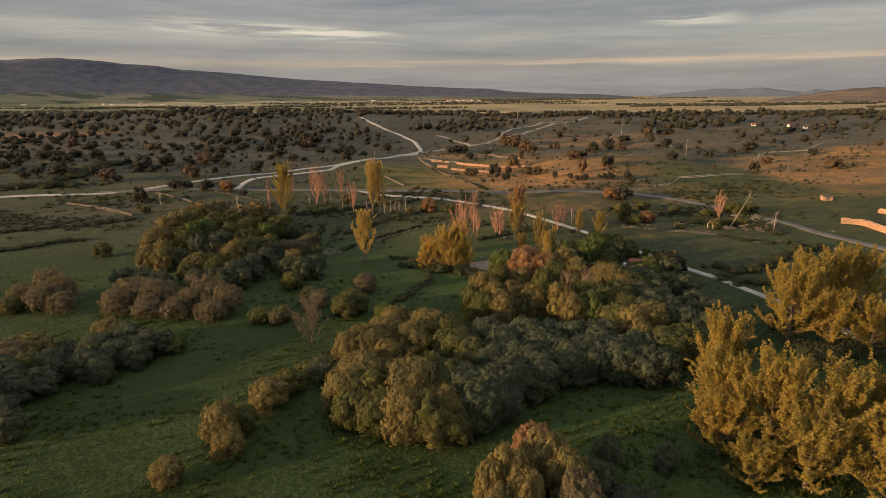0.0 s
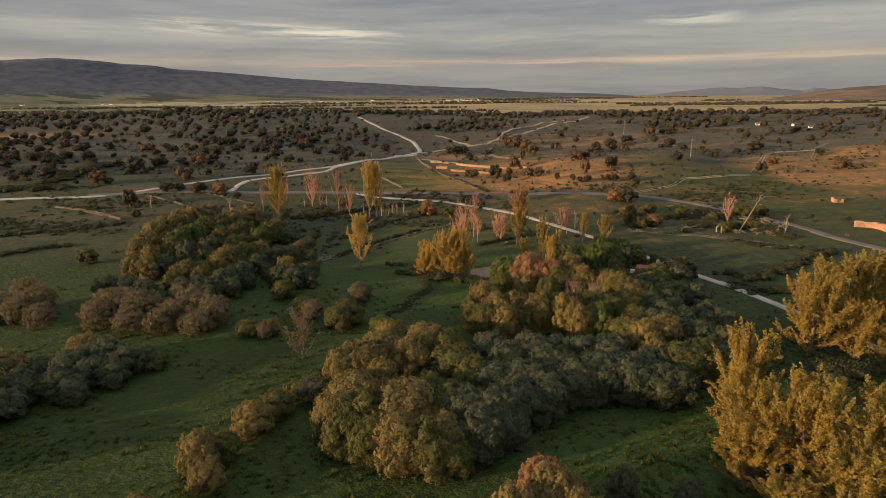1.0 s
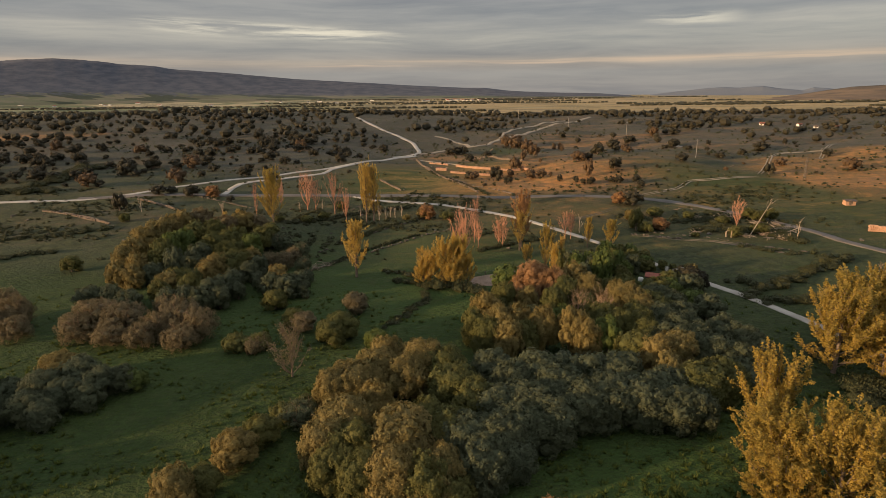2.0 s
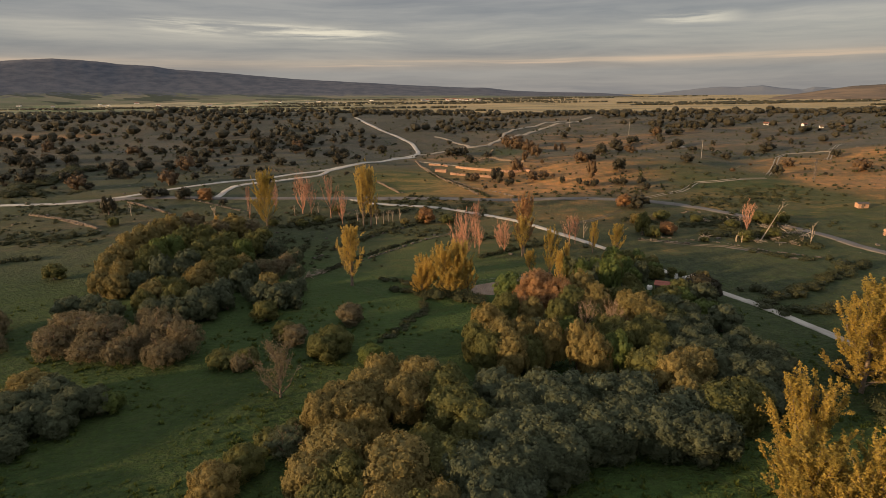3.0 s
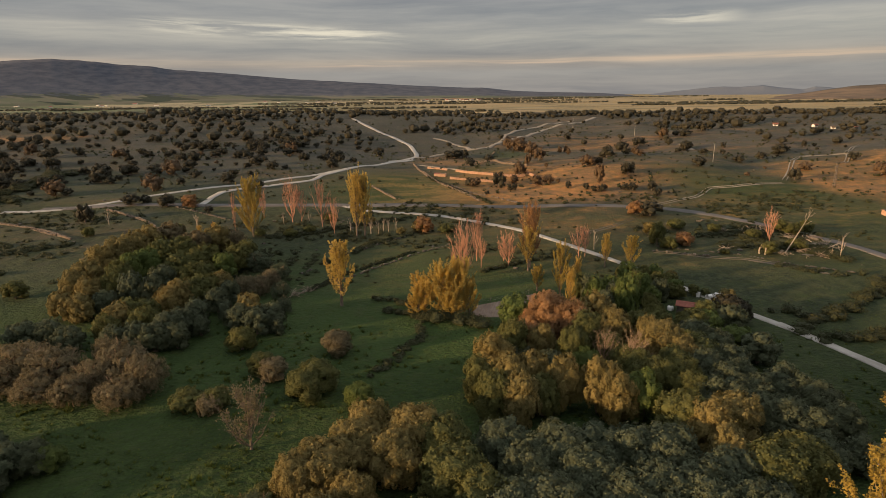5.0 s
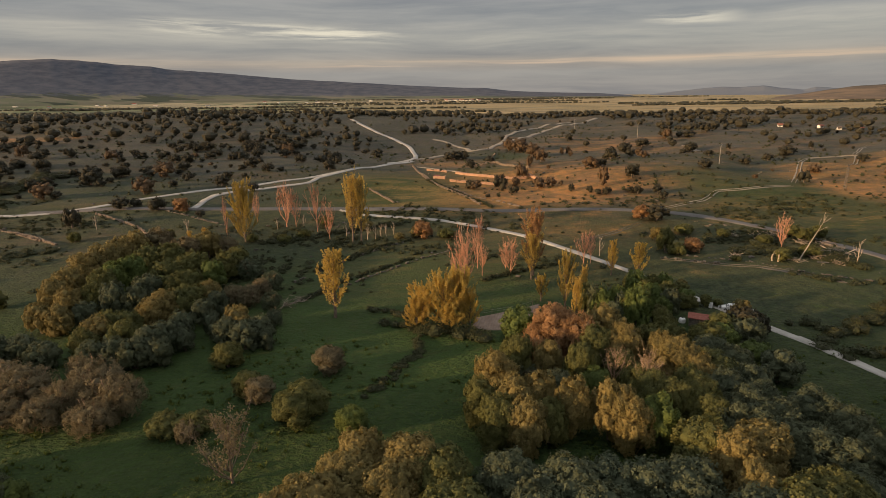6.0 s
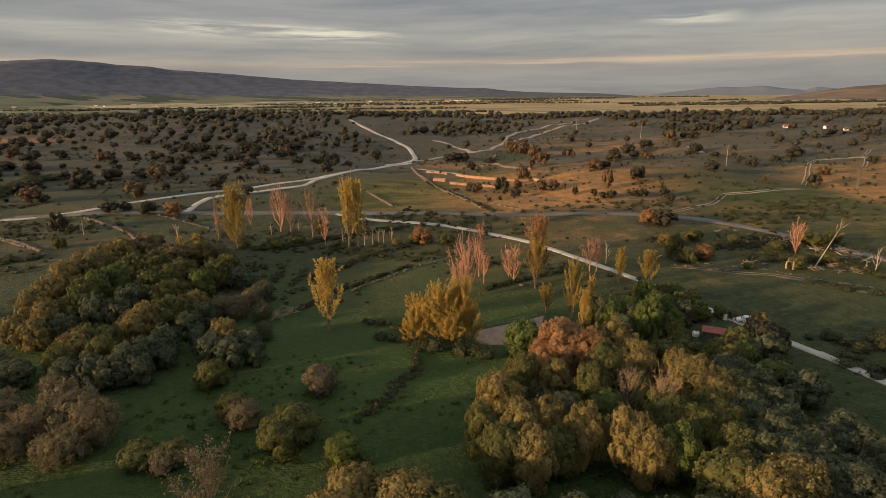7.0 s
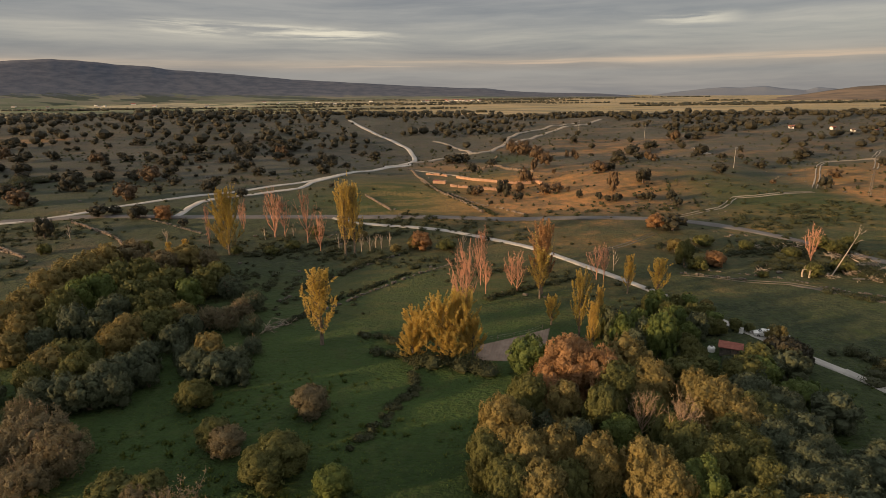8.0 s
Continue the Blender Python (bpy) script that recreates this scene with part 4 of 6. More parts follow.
# ---- the pinkish thicket under the start ----
willow(7.5, 58.1, 3.0, 8.0, AMBER)
willow(5.4, 56.7, 2.0, 7.0, AMBER)
willow(8.9, 53.8, 2.5, 8.0, AMBER)
willow(5.7, 52.3, 2.1, 7.0, AMBER)
willow(12.9, 60.1, 2.4, 8.0, AMBER)
willow(11.6, 63.0, 3.2, 7.4, RUST)
thin_shrub(14.0, 61.0, 2.6, 7.0, RUST)
willow(11.9, 60.7, 3.1, 8.0, AMBER)
willow(14.5, 56.7, 2.9, 8.0, AMBER)
willow(15.5, 52.9, 2.5, 7.5, MAUVE)
willow(14.2, 53.7, 1.9, 8.0, MAUVE)
willow(18.2, 57.9, 2.3, 6.0, GREY)
willow(20.8, 55.1, 1.9, 4.5, GREY)
willow(28.7, 63.8, 1.5, 3.0, GREY)
willow(23.7, 55.8, 1.6, 3.5, GREY)
thin_shrub(21.0, 63.7, 2.2, 6.0, GREY)
thin_shrub(29.3, 64.5, 1.8, 4.0, GREY)

# ---- the main willow thicket ----
willow(9.1, 124.7, 3.7, 8.0, AMBER)
willow(6.4, 117.4, 2.9, 7.5, OLIVE)
willow(11.4, 116.3, 3.3, 8.5, AMBER)
willow(15.0, 117.1, 3.1, 8.5, AMBER)
willow(8.4, 111.5, 3.2, 8.0, OLIVE)
willow(12.1, 110.0, 3.1, 8.5, AMBER)
willow(13.5, 131.0, 3.1, 8.0, OLIVE)
willow(19.3, 114.0, 3.2, 9.0, AMBER)
willow(24.4, 112.8, 3.6, 9.5, AMBER)
willow(23.4, 127.3, 2.9, 8.0, OLIVE)
willow(21.6, 140.0, 4.6, 9.6, RUST)
thin_shrub(25.4, 137.4, 4.2, 9.4, RUST)
thin_shrub(18.0, 138.6, 3.2, 7.6, RUST)
willow(15.9, 146.1, 3.7, 7.0, GREEN)
willow(31.5, 141.2, 4.3, 9.0, AMBER)
willow(27.5, 134.5, 3.5, 8.0, OLIVE)
willow(32.6, 134.4, 3.7, 8.5, AMBER)
willow(39.3, 127.2, 4.2, 9.0, AMBER)
willow(41.1, 123.3, 3.3, 8.0, AMBER)
willow(38.3, 131.9, 2.6, 8.0, AMBER)
willow(31.7, 117.5, 3.4, 8.0, OLIVE)
willow(34.0, 115.0, 3.3, 8.0, OLIVE)
willow(30.4, 111.0, 3.1, 8.0, GREEN)
willow(38.3, 116.5, 3.3, 7.5, OLIVE)
willow(31.1, 122.7, 2.8, 6.5, OLIVE)
willow(25.2, 124.0, 2.9, 5.5, GREEN)
willow(18.7, 122.3, 2.8, 6.0, GREY)
willow(53.7, 140.9, 3.4, 5.5, GREEN)
willow(18.4, 130.0, 3.0, 7.4, AMBER)
willow(40.4, 140.6, 3.2, 5.8, OLIVE)
willow(45.2, 143.8, 3.0, 4.6, OLIVE)
shrub(55.6, 147.2, 2.5, 2.9, GREY)
shrub(58.4, 148.6, 2.2, 2.9, GREY)
willow(48.6, 157.4, 2.1, 4.6, GREEN)
shrub(56.6, 164.6, 2.3, 3.8, GREEN)
shrub(57.3, 169.6, 2.2, 3.6, OLIVE)
willow(54.0, 171.4, 2.4, 5.0, GREEN)
willow(49.3, 128.0, 3.6, 7.0, GREY)
willow(48.6, 121.6, 3.5, 7.0, GREY)
willow(43.5, 119.5, 3.4, 7.0, GREY)
willow(44.8, 114.6, 3.3, 7.0, GREY)
willow(40.4, 110.7, 3.1, 7.0, GREY)
willow(38.1, 112.3, 3.0, 7.0, OLIVE)
willow(43.7, 109.8, 3.1, 7.0, GREY)
willow(47.7, 112.1, 3.0, 6.5, GREY)
willow(47.1, 132.2, 3.4, 7.0, GREY)
willow(30.8, 128.9, 2.8, 6.0, OLIVE)
willow(26.6, 110.2, 3.0, 8.0, AMBER)
willow(15.7, 112.3, 2.8, 7.0, OLIVE)
willow(38.6, 120.2, 3.0, 7.5, OLIVE)
willow(47.8, 117.4, 2.9, 6.5, GREY)
willow(56.3, 134.4, 3.0, 5.0, GREEN)
willow(36.4, 101.6, 3.9, 8.5, AMBER)
willow(40.2, 103.3, 3.9, 8.5, AMBER)
willow(36.4, 96.7, 3.1, 7.5, AMBER)
willow(34.3, 105.3, 4.5, 7.5, OLIVE)
willow(46.6, 105.1, 4.7, 7.5, GREY)
willow(49.9, 102.4, 4.4, 6.5, GREY)
willow(53.9, 114.7, 5.1, 6.5, GREY)
willow(55.8, 109.9, 4.2, 6.0, GREY)
willow(44.3, 125.8, 4.7, 7.5, OLIVE)
willow(44.2, 95.2, 4.1, 7.0, OLIVE)
willow(57.5, 128.7, 4.8, 6.0, GREY)
willow(48.8, 97.3, 3.6, 5.5, GREY)
willow(56.3, 105.2, 3.8, 5.5, GREY)
willow(58.7, 142.4, 5.0, 6.0, GREY)
willow(50.5, 140.2, 4.9, 6.0, OLIVE)
willow(54.5, 98.0, 3.6, 5.0, GREY)
thin_shrub(16.7, 133.0, 3.7, 6.5, RUST)
thin_shrub(19.3, 132.3, 2.6, 6.0, MAUVE)
thin_shrub(16.0, 129.0, 3.0, 4.0, GREY)
thin_shrub(12.9, 128.8, 2.5, 4.5, GREY)
bare_tree(32.2, 121.4, 2.6, 10.4, 0.0, TWIG)
bare_tree(28.6, 125.5, 2.1, 9.6, 0.0, TWIG)
bare_tree(33.6, 124.2, 1.8, 8.6, 0.0, TWIG)

# ---- the thickets on the far side of the meadow ----
# Leaf colours carry the light: AMBER on the sunlit left, GREY in shade.
willow(-88.5, 177.9, 4.2, 9.0, AMBER)
willow(-87.3, 169.3, 4.0, 8.5, AMBER)
willow(-86.5, 162.4, 3.3, 8.0, AMBER)
willow(-82.6, 152.0, 3.0, 7.0, AMBER)
willow(-78.2, 151.5, 3.0, 6.5, AMBER)
willow(-80.6, 158.9, 3.2, 7.5, AMBER)
willow(-74.8, 154.7, 2.6, 6.0, GREY)
willow(-87.4, 183.6, 4.4, 9.5, AMBER)
willow(-77.8, 172.0, 3.5, 9.0, GREEN)
willow(-75.8, 176.4, 3.6, 9.0, GREEN)
willow(-78.6, 168.1, 3.4, 8.5, OLIVE)
willow(-76.6, 161.3, 3.0, 8.0, OLIVE)
willow(-71.8, 160.4, 3.2, 8.0, GREY)
willow(-84.8, 195.5, 4.7, 9.5, AMBER)
willow(-80.5, 199.6, 4.5, 9.0, MAUVE)
willow(-85.5, 188.7, 4.2, 9.5, AMBER)
willow(-75.8, 184.2, 4.1, 9.0, OLIVE)
willow(-71.1, 186.1, 4.1, 9.0, OLIVE)
willow(-69.5, 192.8, 4.3, 8.5, MAUVE)
willow(-65.9, 198.5, 4.2, 8.0, AMBER)
willow(-67.3, 174.8, 3.8, 8.0, OLIVE)
willow(-67.6, 167.4, 3.4, 7.5, GREY)
willow(-64.5, 178.3, 3.9, 8.0, OLIVE)
willow(-62.4, 183.0, 3.8, 8.0, OLIVE)
willow(-56.4, 177.2, 3.4, 7.5, GREEN)
willow(-55.4, 183.8, 3.5, 7.5, OLIVE)
willow(-54.4, 189.1, 3.6, 7.0, OLIVE)
willow(-67.4, 160.8, 3.0, 7.0, GREY)
willow(-59.1, 171.3, 3.2, 7.0, OLIVE)
willow(-62.0, 169.0, 3.2, 7.0, OLIVE)
willow(-66.1, 144.0, 3.3, 7.0, AMBER)
willow(-65.4, 146.8, 3.1, 7.0, OLIVE)
willow(-65.9, 139.5, 2.7, 6.5, OLIVE)
willow(-61.6, 134.8, 3.0, 6.0, GREY)
willow(-59.9, 141.7, 3.2, 7.0, OLIVE)
willow(-58.4, 135.9, 3.0, 6.0, GREY)
willow(-54.7, 135.8, 3.0, 6.0, GREY)
willow(-62.2, 148.1, 2.9, 6.5, OLIVE)
willow(-53.7, 139.8, 3.2, 6.5, GREY)
willow(-52.2, 142.3, 3.0, 6.5, GREY)
willow(-50.8, 136.8, 2.5, 5.5, GREY)
willow(-51.8, 148.0, 2.9, 6.0, GREY)
willow(-48.7, 142.6, 2.0, 4.5, GREY)
willow(-60.1, 153.2, 3.0, 7.0, AMBER)
willow(-58.8, 156.9, 3.6, 7.5, AMBER)
willow(-56.0, 158.9, 3.7, 7.5, OLIVE)
willow(-54.0, 161.1, 3.2, 7.0, OLIVE)
willow(-52.2, 164.3, 3.1, 7.0, AMBER)
willow(-49.0, 160.5, 2.5, 6.0, GREY)
willow(-50.0, 155.2, 2.6, 6.0, GREY)
willow(-46.4, 150.7, 1.9, 4.5, GREY)
willow(-40.9, 149.8, 3.0, 6.5, AMBER)
willow(-41.1, 144.1, 2.8, 6.0, GREY)
willow(-37.2, 142.8, 3.2, 6.0, GREY)
willow(-34.9, 145.3, 2.9, 6.0, GREY)
willow(-44.1, 146.4, 1.8, 4.0, GREY)
willow(-33.2, 142.9, 1.7, 4.0, GREY)
thin_shrub(-61.8, 201.1, 4.2, 6.0, MAUVE)
thin_shrub(-49.9, 184.4, 3.8, 5.5, GREY)
thin_shrub(-42.8, 171.6, 3.0, 5.0, MAUVE)
thin_shrub(-43.9, 165.9, 3.1, 5.5, MAUVE)
thin_shrub(-41.5, 175.8, 3.1, 5.0, GREY)
thin_shrub(-48.2, 167.1, 3.1, 5.0, MAUVE)
thin_shrub(-34.9, 154.4, 2.2, 4.0, GREY)
thin_shrub(-38.1, 163.8, 2.6, 4.5, GREY)

# ---- shrubs standing in the meadow ----
shrub(-19.5, 133.6, 3.0, 4.6, MAUVE)
shrub(-28.4, 123.7, 2.5, 4.0, MAUVE)
shrub(-12.5, 115.5, 4.4, 3.8, GREEN)
shrub(-38.0, 135.6, 4.6, 4.6, OLIVE)
shrub(-20.3, 119.7, 4.0, 5.5, OLIVE)
shrub(-23.0, 119.7, 2.2, 4.0, OLIVE)
shrub(-31.1, 125.5, 2.5, 4.0, OLIVE)
shrub(-35.0, 115.2, 2.4, 3.5, OLIVE)
shrub(-21.8, 117.1, 2.8, 5.0, OLIVE)
shrub(-39.7, 115.2, 3.1, 3.0, OLIVE)
shrub(-9.8, 107.3, 2.3, 2.5, OLIVE)
shrub(-35.6, 113.6, 2.1, 3.0, MAUVE)
sparse_tree(-26.2, 104.2, 3.0, 10.8, MAUVE)
shrub(-27.6, 79.9, 2.9, 5.0, AMBER)
shrub(-31.6, 70.8, 2.6, 6.5, AMBER)
shrub(-29.6, 67.9, 2.2, 4.5, AMBER)
shrub(-35.4, 62.4, 2.0, 3.6, AMBER)
shrub(-25.5, 84.6, 2.8, 4.2, OLIVE)
shrub(-29.5, 74.2, 2.1, 4.0, OLIVE)
shrub(-23.8, 90.8, 2.5, 2.6, OLIVE)
shrub(-20.9, 93.4, 2.3, 2.4, OLIVE)
thin_shrub(-21.2, 89.1, 3.4, 4.1, GREY)
willow(-81.7, 137.8, 4.2, 5.5, GREY)
willow(-77.3, 139.3, 4.5, 5.5, GREY)
willow(-71.7, 136.7, 3.5, 5.0, GREY)
thin_shrub(-95.7, 131.0, 4.6, 8.0, MAUVE)
thin_shrub(-90.0, 126.3, 4.0, 7.5, MAUVE)
thin_shrub(-92.2, 122.5, 3.9, 6.5, MAUVE)
thin_shrub(-86.0, 120.6, 3.6, 5.5, MAUVE)
thin_shrub(-99.7, 126.5, 3.4, 5.5, MAUVE)
shrub(-98.4, 121.7, 2.6, 4.0, OLIVE)
shrub(-103.1, 165.6, 3.7, 4.5, OLIVE)
willow(-65.3, 102.3, 3.7, 6.0, AMBER)
willow(-60.4, 100.4, 3.7, 6.0, GREY)
willow(-64.2, 96.6, 3.3, 5.5, GREY)
willow(-59.7, 95.0, 3.5, 5.0, GREY)
willow(-55.9, 97.8, 3.6, 5.5, GREY)
willow(-55.9, 94.4, 3.1, 4.5, GREY)
willow(-53.3, 99.8, 2.6, 4.5, GREY)
willow(-51.5, 100.3, 2.4, 3.5, GREEN)
willow(-62.7, 90.5, 3.4, 5.0, GREY)
willow(-59.6, 89.4, 2.9, 4.5, GREY)
willow(-74.9, 95.5, 3.7, 6.0, AMBER)
willow(-77.1, 93.6, 3.5, 6.0, MAUVE)
willow(-67.9, 89.0, 2.9, 6.0, GREY)
willow(-71.2, 88.1, 3.5, 6.0, OLIVE)
willow(-72.3, 85.1, 3.4, 6.0, GREY)
willow(-66.6, 84.7, 3.0, 5.0, GREY)
willow(-68.8, 82.6, 3.3, 5.0, GREY)
willow(-69.8, 96.9, 2.7, 4.0, GREY)
willow(-76.8, 87.2, 3.8, 6.0, GREY)
willow(-72.7, 79.7, 3.9, 6.0, GREY)
willow(-66.6, 74.9, 3.1, 5.0, GREY)
willow(-62.7, 72.3, 2.3, 4.5, GREY)
thin_shrub(-71.7, 124.1, 5.9, 7.6, MAUVE)
thin_shrub(-65.0, 122.4, 5.3, 7.4, MAUVE)
thin_shrub(-73.1, 119.9, 4.6, 6.0, MAUVE)
thin_shrub(-65.2, 117.2, 3.9, 5.0, MAUVE)
thin_shrub(-58.5, 116.2, 3.3, 5.5, MAUVE)
thin_shrub(-53.7, 122.7, 5.3, 8.0, MAUVE)
thin_shrub(-48.3, 119.8, 4.2, 7.2, MAUVE)
thin_shrub(-57.0, 119.7, 3.8, 6.4, MAUVE)
thin_shrub(-50.7, 115.8, 3.9, 5.0, MAUVE)
thin_shrub(-59.4, 127.6, 2.4, 7.0, MAUVE)

# ---- poplars and bare trees in the middle of the meadow ----
poplar(-22.7, 158.3, 3.4, 14.9)
grand_poplar(-60.2, 213.5, 4.6, 18.0)
grand_poplar(1.0, 153.0, 4.6, 11.6, LIT_GOLD)
grand_poplar(-3.4, 154.8, 3.8, 8.6, LIT_GOLD)
grand_poplar(4.8, 154.4, 3.4, 12.0, LIT_GOLD)
grand_poplar(6.6, 153.0, 2.6, 7.5, LIT_GOLD)
grand_poplar(-4.6, 152.6, 3.0, 5.8, LIT_GOLD)
grand_poplar(2.6, 151.0, 3.2, 6.0, LIT_GOLD)
poplar(-27.0, 214.3, 2.6, 20.0)
poplar(-24.5, 215.2, 2.8, 19.6)
poplar(28.1, 160.3, 2.0, 13.4, GOLD)
poplar(45.1, 183.8, 1.6, 9.1, GOLD)
poplar(51.5, 182.0, 2.4, 9.0, GOLD)
poplar(-72.4, 212.9, 1.1, 4.2)
poplar(-77.3, 213.0, 1.1, 3.4)
poplar(23.8, 167.1, 1.8, 6.2, GOLD)
bare_tree(6.3, 177.0, 3.0, 17.2)
bare_tree(4.8, 175.6, 2.2, 13.0)
bare_tree(10.5, 190.8, 2.3, 16.5)
bare_tree(11.4, 185.2, 1.7, 9.9)
bare_tree(-51.6, 229.8, 3.0, 17.0)
bare_tree(-48.5, 230.0, 2.2, 13.9)
bare_tree(-40.3, 225.3, 2.6, 17.7)
bare_tree(-34.9, 217.9, 1.7, 13.0)
bare_tree(19.1, 186.6, 2.4, 10.7)
bare_tree(18.2, 190.5, 1.6, 8.8)
bare_tree(40.1, 193.1, 2.2, 10.4)
bare_tree(41.9, 192.9, 1.6, 9.7)
bare_tree(101.5, 204.3, 2.3, 10.5)
bare_tree(-67.5, 218.0, 0.8, 15.6)
bare_tree(-63.0, 234.9, 1.5, 11.4)
poplar(23.8, 181.6, 2.3, 11.5, LIT_GOLD)
poplar(24.6, 184.4, 3.3, 16.8, RUST)
poplar(28.4, 204.4, 3.1, 9.6, LIT_GOLD)
stub(113.2, 189.0, 7.4)
stub(111.1, 189.7, 3.4)
oak(194.5, 284.2, 4.5, 5.8, RUSSET)
stub(-79.8, 217.8, 6.6)
stub(-22.8, 217.6, 6.0)
stub(-20.3, 217.6, 5.2)
stub(-18.9, 220.3, 4.9)
stub(-29.9, 220.3, 5.3)
stub(-14.9, 223.0, 4.5)
stub(-45.9, 230.2, 4.6)
stub(-53.9, 227.0, 4.5)
stub(-114.2, 226.9, 5.4)
stub(45.9, 198.3, 6.2)
stub(7.3, 220.1, 5.3)
stub(-17.2, 220.3, 4.9)

# ---- garden trees round the shed ----
willow(46.9, 170.2, 2.6, 6.3, GREEN)
willow(40.2, 150.2, 3.1, 10.1, GREEN)
willow(34.7, 154.8, 2.6, 7.8, GREEN)
willow(39.6, 159.9, 2.2, 6.4, GREEN)
willow(48.1, 162.4, 2.3, 5.9, GREEN)
willow(50.6, 170.3, 2.2, 5.3, OLIVE)
willow(52.4, 165.1, 2.5, 5.3, OLIVE)
willow(47.7, 166.4, 2.1, 5.4, OLIVE)
willow(44.8, 150.1, 2.4, 5.9, OLIVE)
willow(44.0, 158.4, 2.2, 6.9, OLIVE)
willow(38.9, 152.4, 1.8, 6.5, OLIVE)
willow(32.3, 160.1, 2.5, 7.0, OLIVE)
willow(39.0, 154.7, 2.4, 6.7, GREY)
willow(35.7, 150.7, 2.6, 6.4, GREY)
willow(33.9, 158.9, 2.4, 6.9, GREY)
willow(51.0, 159.8, 2.2, 5.8, GREY)
willow(42.4, 150.6, 2.1, 4.3, GREY)
willow(54.4, 162.4, 2.0, 3.5, OLIVE)
willow(56.5, 161.9, 2.2, 3.1, OLIVE)
willow(60.9, 163.8, 2.2, 2.6, OLIVE)
willow(37.8, 162.5, 1.8, 3.8, OLIVE)
willow(63.4, 163.0, 1.4, 1.9, OLIVE)
poplar(35.6, 160.0, 0.8, 5.6, LIT_GOLD)
poplar(29.0, 154.2, 1.6, 10.0, LIT_GOLD)
poplar(33.2, 165.3, 1.1, 8.5, LIT_GOLD)
willow(45.6, 148.4, 2.3, 4.7, OLIVE)
willow(46.8, 173.2, 2.1, 3.9, OLIVE)
willow(50.6, 173.3, 2.1, 3.4, OLIVE)
willow(55.6, 145.3, 4.3, 5.9, OLIVE)
willow(52.1, 140.4, 4.5, 5.0, GREY)
willow(51.7, 147.2, 2.3, 2.7, GREY)
willow(52.0, 169.1, 1.8, 2.5, AMBER)
willow(60.4, 145.9, 3.7, 6.7, OAK)
willow(63.4, 146.8, 2.5, 5.2, OAK)
shrub(53.0, 150.0, 1.7, 1.3, OLIVE)
shrub(56.0, 150.3, 1.9, 1.7, OLIVE)
shrub(66.2, 158.4, 2.2, 3.4, AMBER)
shrub(59.7, 174.6, 1.6, 2.4, AMBER)
shrub(50.9, 170.9, 1.8, 3.2, AMBER)

# ---- bushes along the roads ----
shrub(67.6, 212.1, 2.4, 4.2, AMBER)
shrub(-7.1, 220.3, 3.4, 3.9, AMBER)
shrub(-12.8, 217.6, 1.8, 2.1, AMBER)
shrub(-24.7, 231.7, 2.0, 2.2, AMBER)
oak(74.6, 232.3, 4.5, 5.6)
oak(-123.6, 229.2, 3.0, 7.3)
oak(-118.2, 249.7, 3.7, 4.5)
oak(-103.8, 248.3, 3.5, 4.9)
oak(-113.9, 252.6, 2.5, 3.3)
oak(-85.3, 241.1, 1.9, 2.7)
shrub(69.9, 234.4, 3.3, 4.7, RUST)
shrub(73.6, 201.3, 2.7, 4.4, RUST)
shrub(-5.4, 220.3, 3.1, 5.3, RUST)
shrub(-95.2, 248.6, 3.1, 4.9, RUST)
shrub(77.4, 204.3, 1.4, 2.2, RUST)
shrub(66.0, 202.1, 2.3, 7.1, OLIVE)
shrub(68.3, 198.7, 2.7, 3.4, OLIVE)
shrub(78.2, 217.9, 3.3, 3.1, OLIVE)
shrub(2.2, 219.3, 3.0, 3.1, OLIVE)
shrub(111.0, 215.4, 4.9, 3.8, OLIVE)
shrub(112.6, 210.4, 3.2, 4.1, OLIVE)
shrub(119.6, 215.9, 2.5, 3.4, OLIVE)
shrub(89.2, 214.9, 4.1, 2.4, OLIVE)
shrub(98.1, 207.5, 3.1, 2.6, OLIVE)
shrub(-43.4, 220.1, 2.5, 2.5, OLIVE)
shrub(-48.7, 214.9, 3.0, 2.4, OLIVE)
shrub(-39.5, 233.7, 2.7, 2.6, OLIVE)
shrub(95.5, 193.3, 3.2, 3.7, OLIVE)
shrub(105.1, 196.8, 3.7, 3.0, OLIVE)
shrub(82.8, 193.7, 2.2, 1.5, OLIVE)
shrub(-114.3, 215.0, 2.0, 3.1, OLIVE)
shrub(-84.0, 213.5, 2.0, 4.0, OLIVE)
shrub(-58.2, 213.9, 2.0, 2.4, OLIVE)

# ---- oaks and bushes on the slope ----
# RUSSET on the oaks near the ruins stands in for warm light.
oak(33.9, 293.4, 1.9, 3.5, RUSSET)
oak(50.6, 405.6, 5.9, 8.6, RUSSET)
oak(44.2, 410.0, 3.8, 8.0, RUSSET)
oak(53.0, 367.3, 4.6, 8.3, RUSSET)
oak(51.4, 332.7, 3.6, 6.8, RUSSET)
oak(42.3, 283.8, 2.8, 4.7, RUSSET)
oak(47.4, 283.2, 2.7, 4.3, RUSSET)
oak(37.7, 303.5, 3.2, 6.7, RUSSET)
oak(69.9, 370.1, 1.4, 4.5, RUSSET)
oak(74.1, 372.4, 1.6, 4.5, RUSSET)
oak(72.1, 357.0, 1.5, 3.7, RUSSET)
oak(70.3, 305.9, 4.2, 5.2, RUSSET)
oak(75.5, 306.7, 2.5, 3.6)
oak(82.7, 285.2, 3.4, 5.7)
oak(78.9, 265.7, 2.1, 3.5)
oak(86.5, 265.0, 2.1, 3.9)
oak(86.8, 258.7, 1.8, 3.0)
oak(63.2, 266.2, 1.5, 2.6)
oak(66.7, 265.8, 2.1, 3.1)
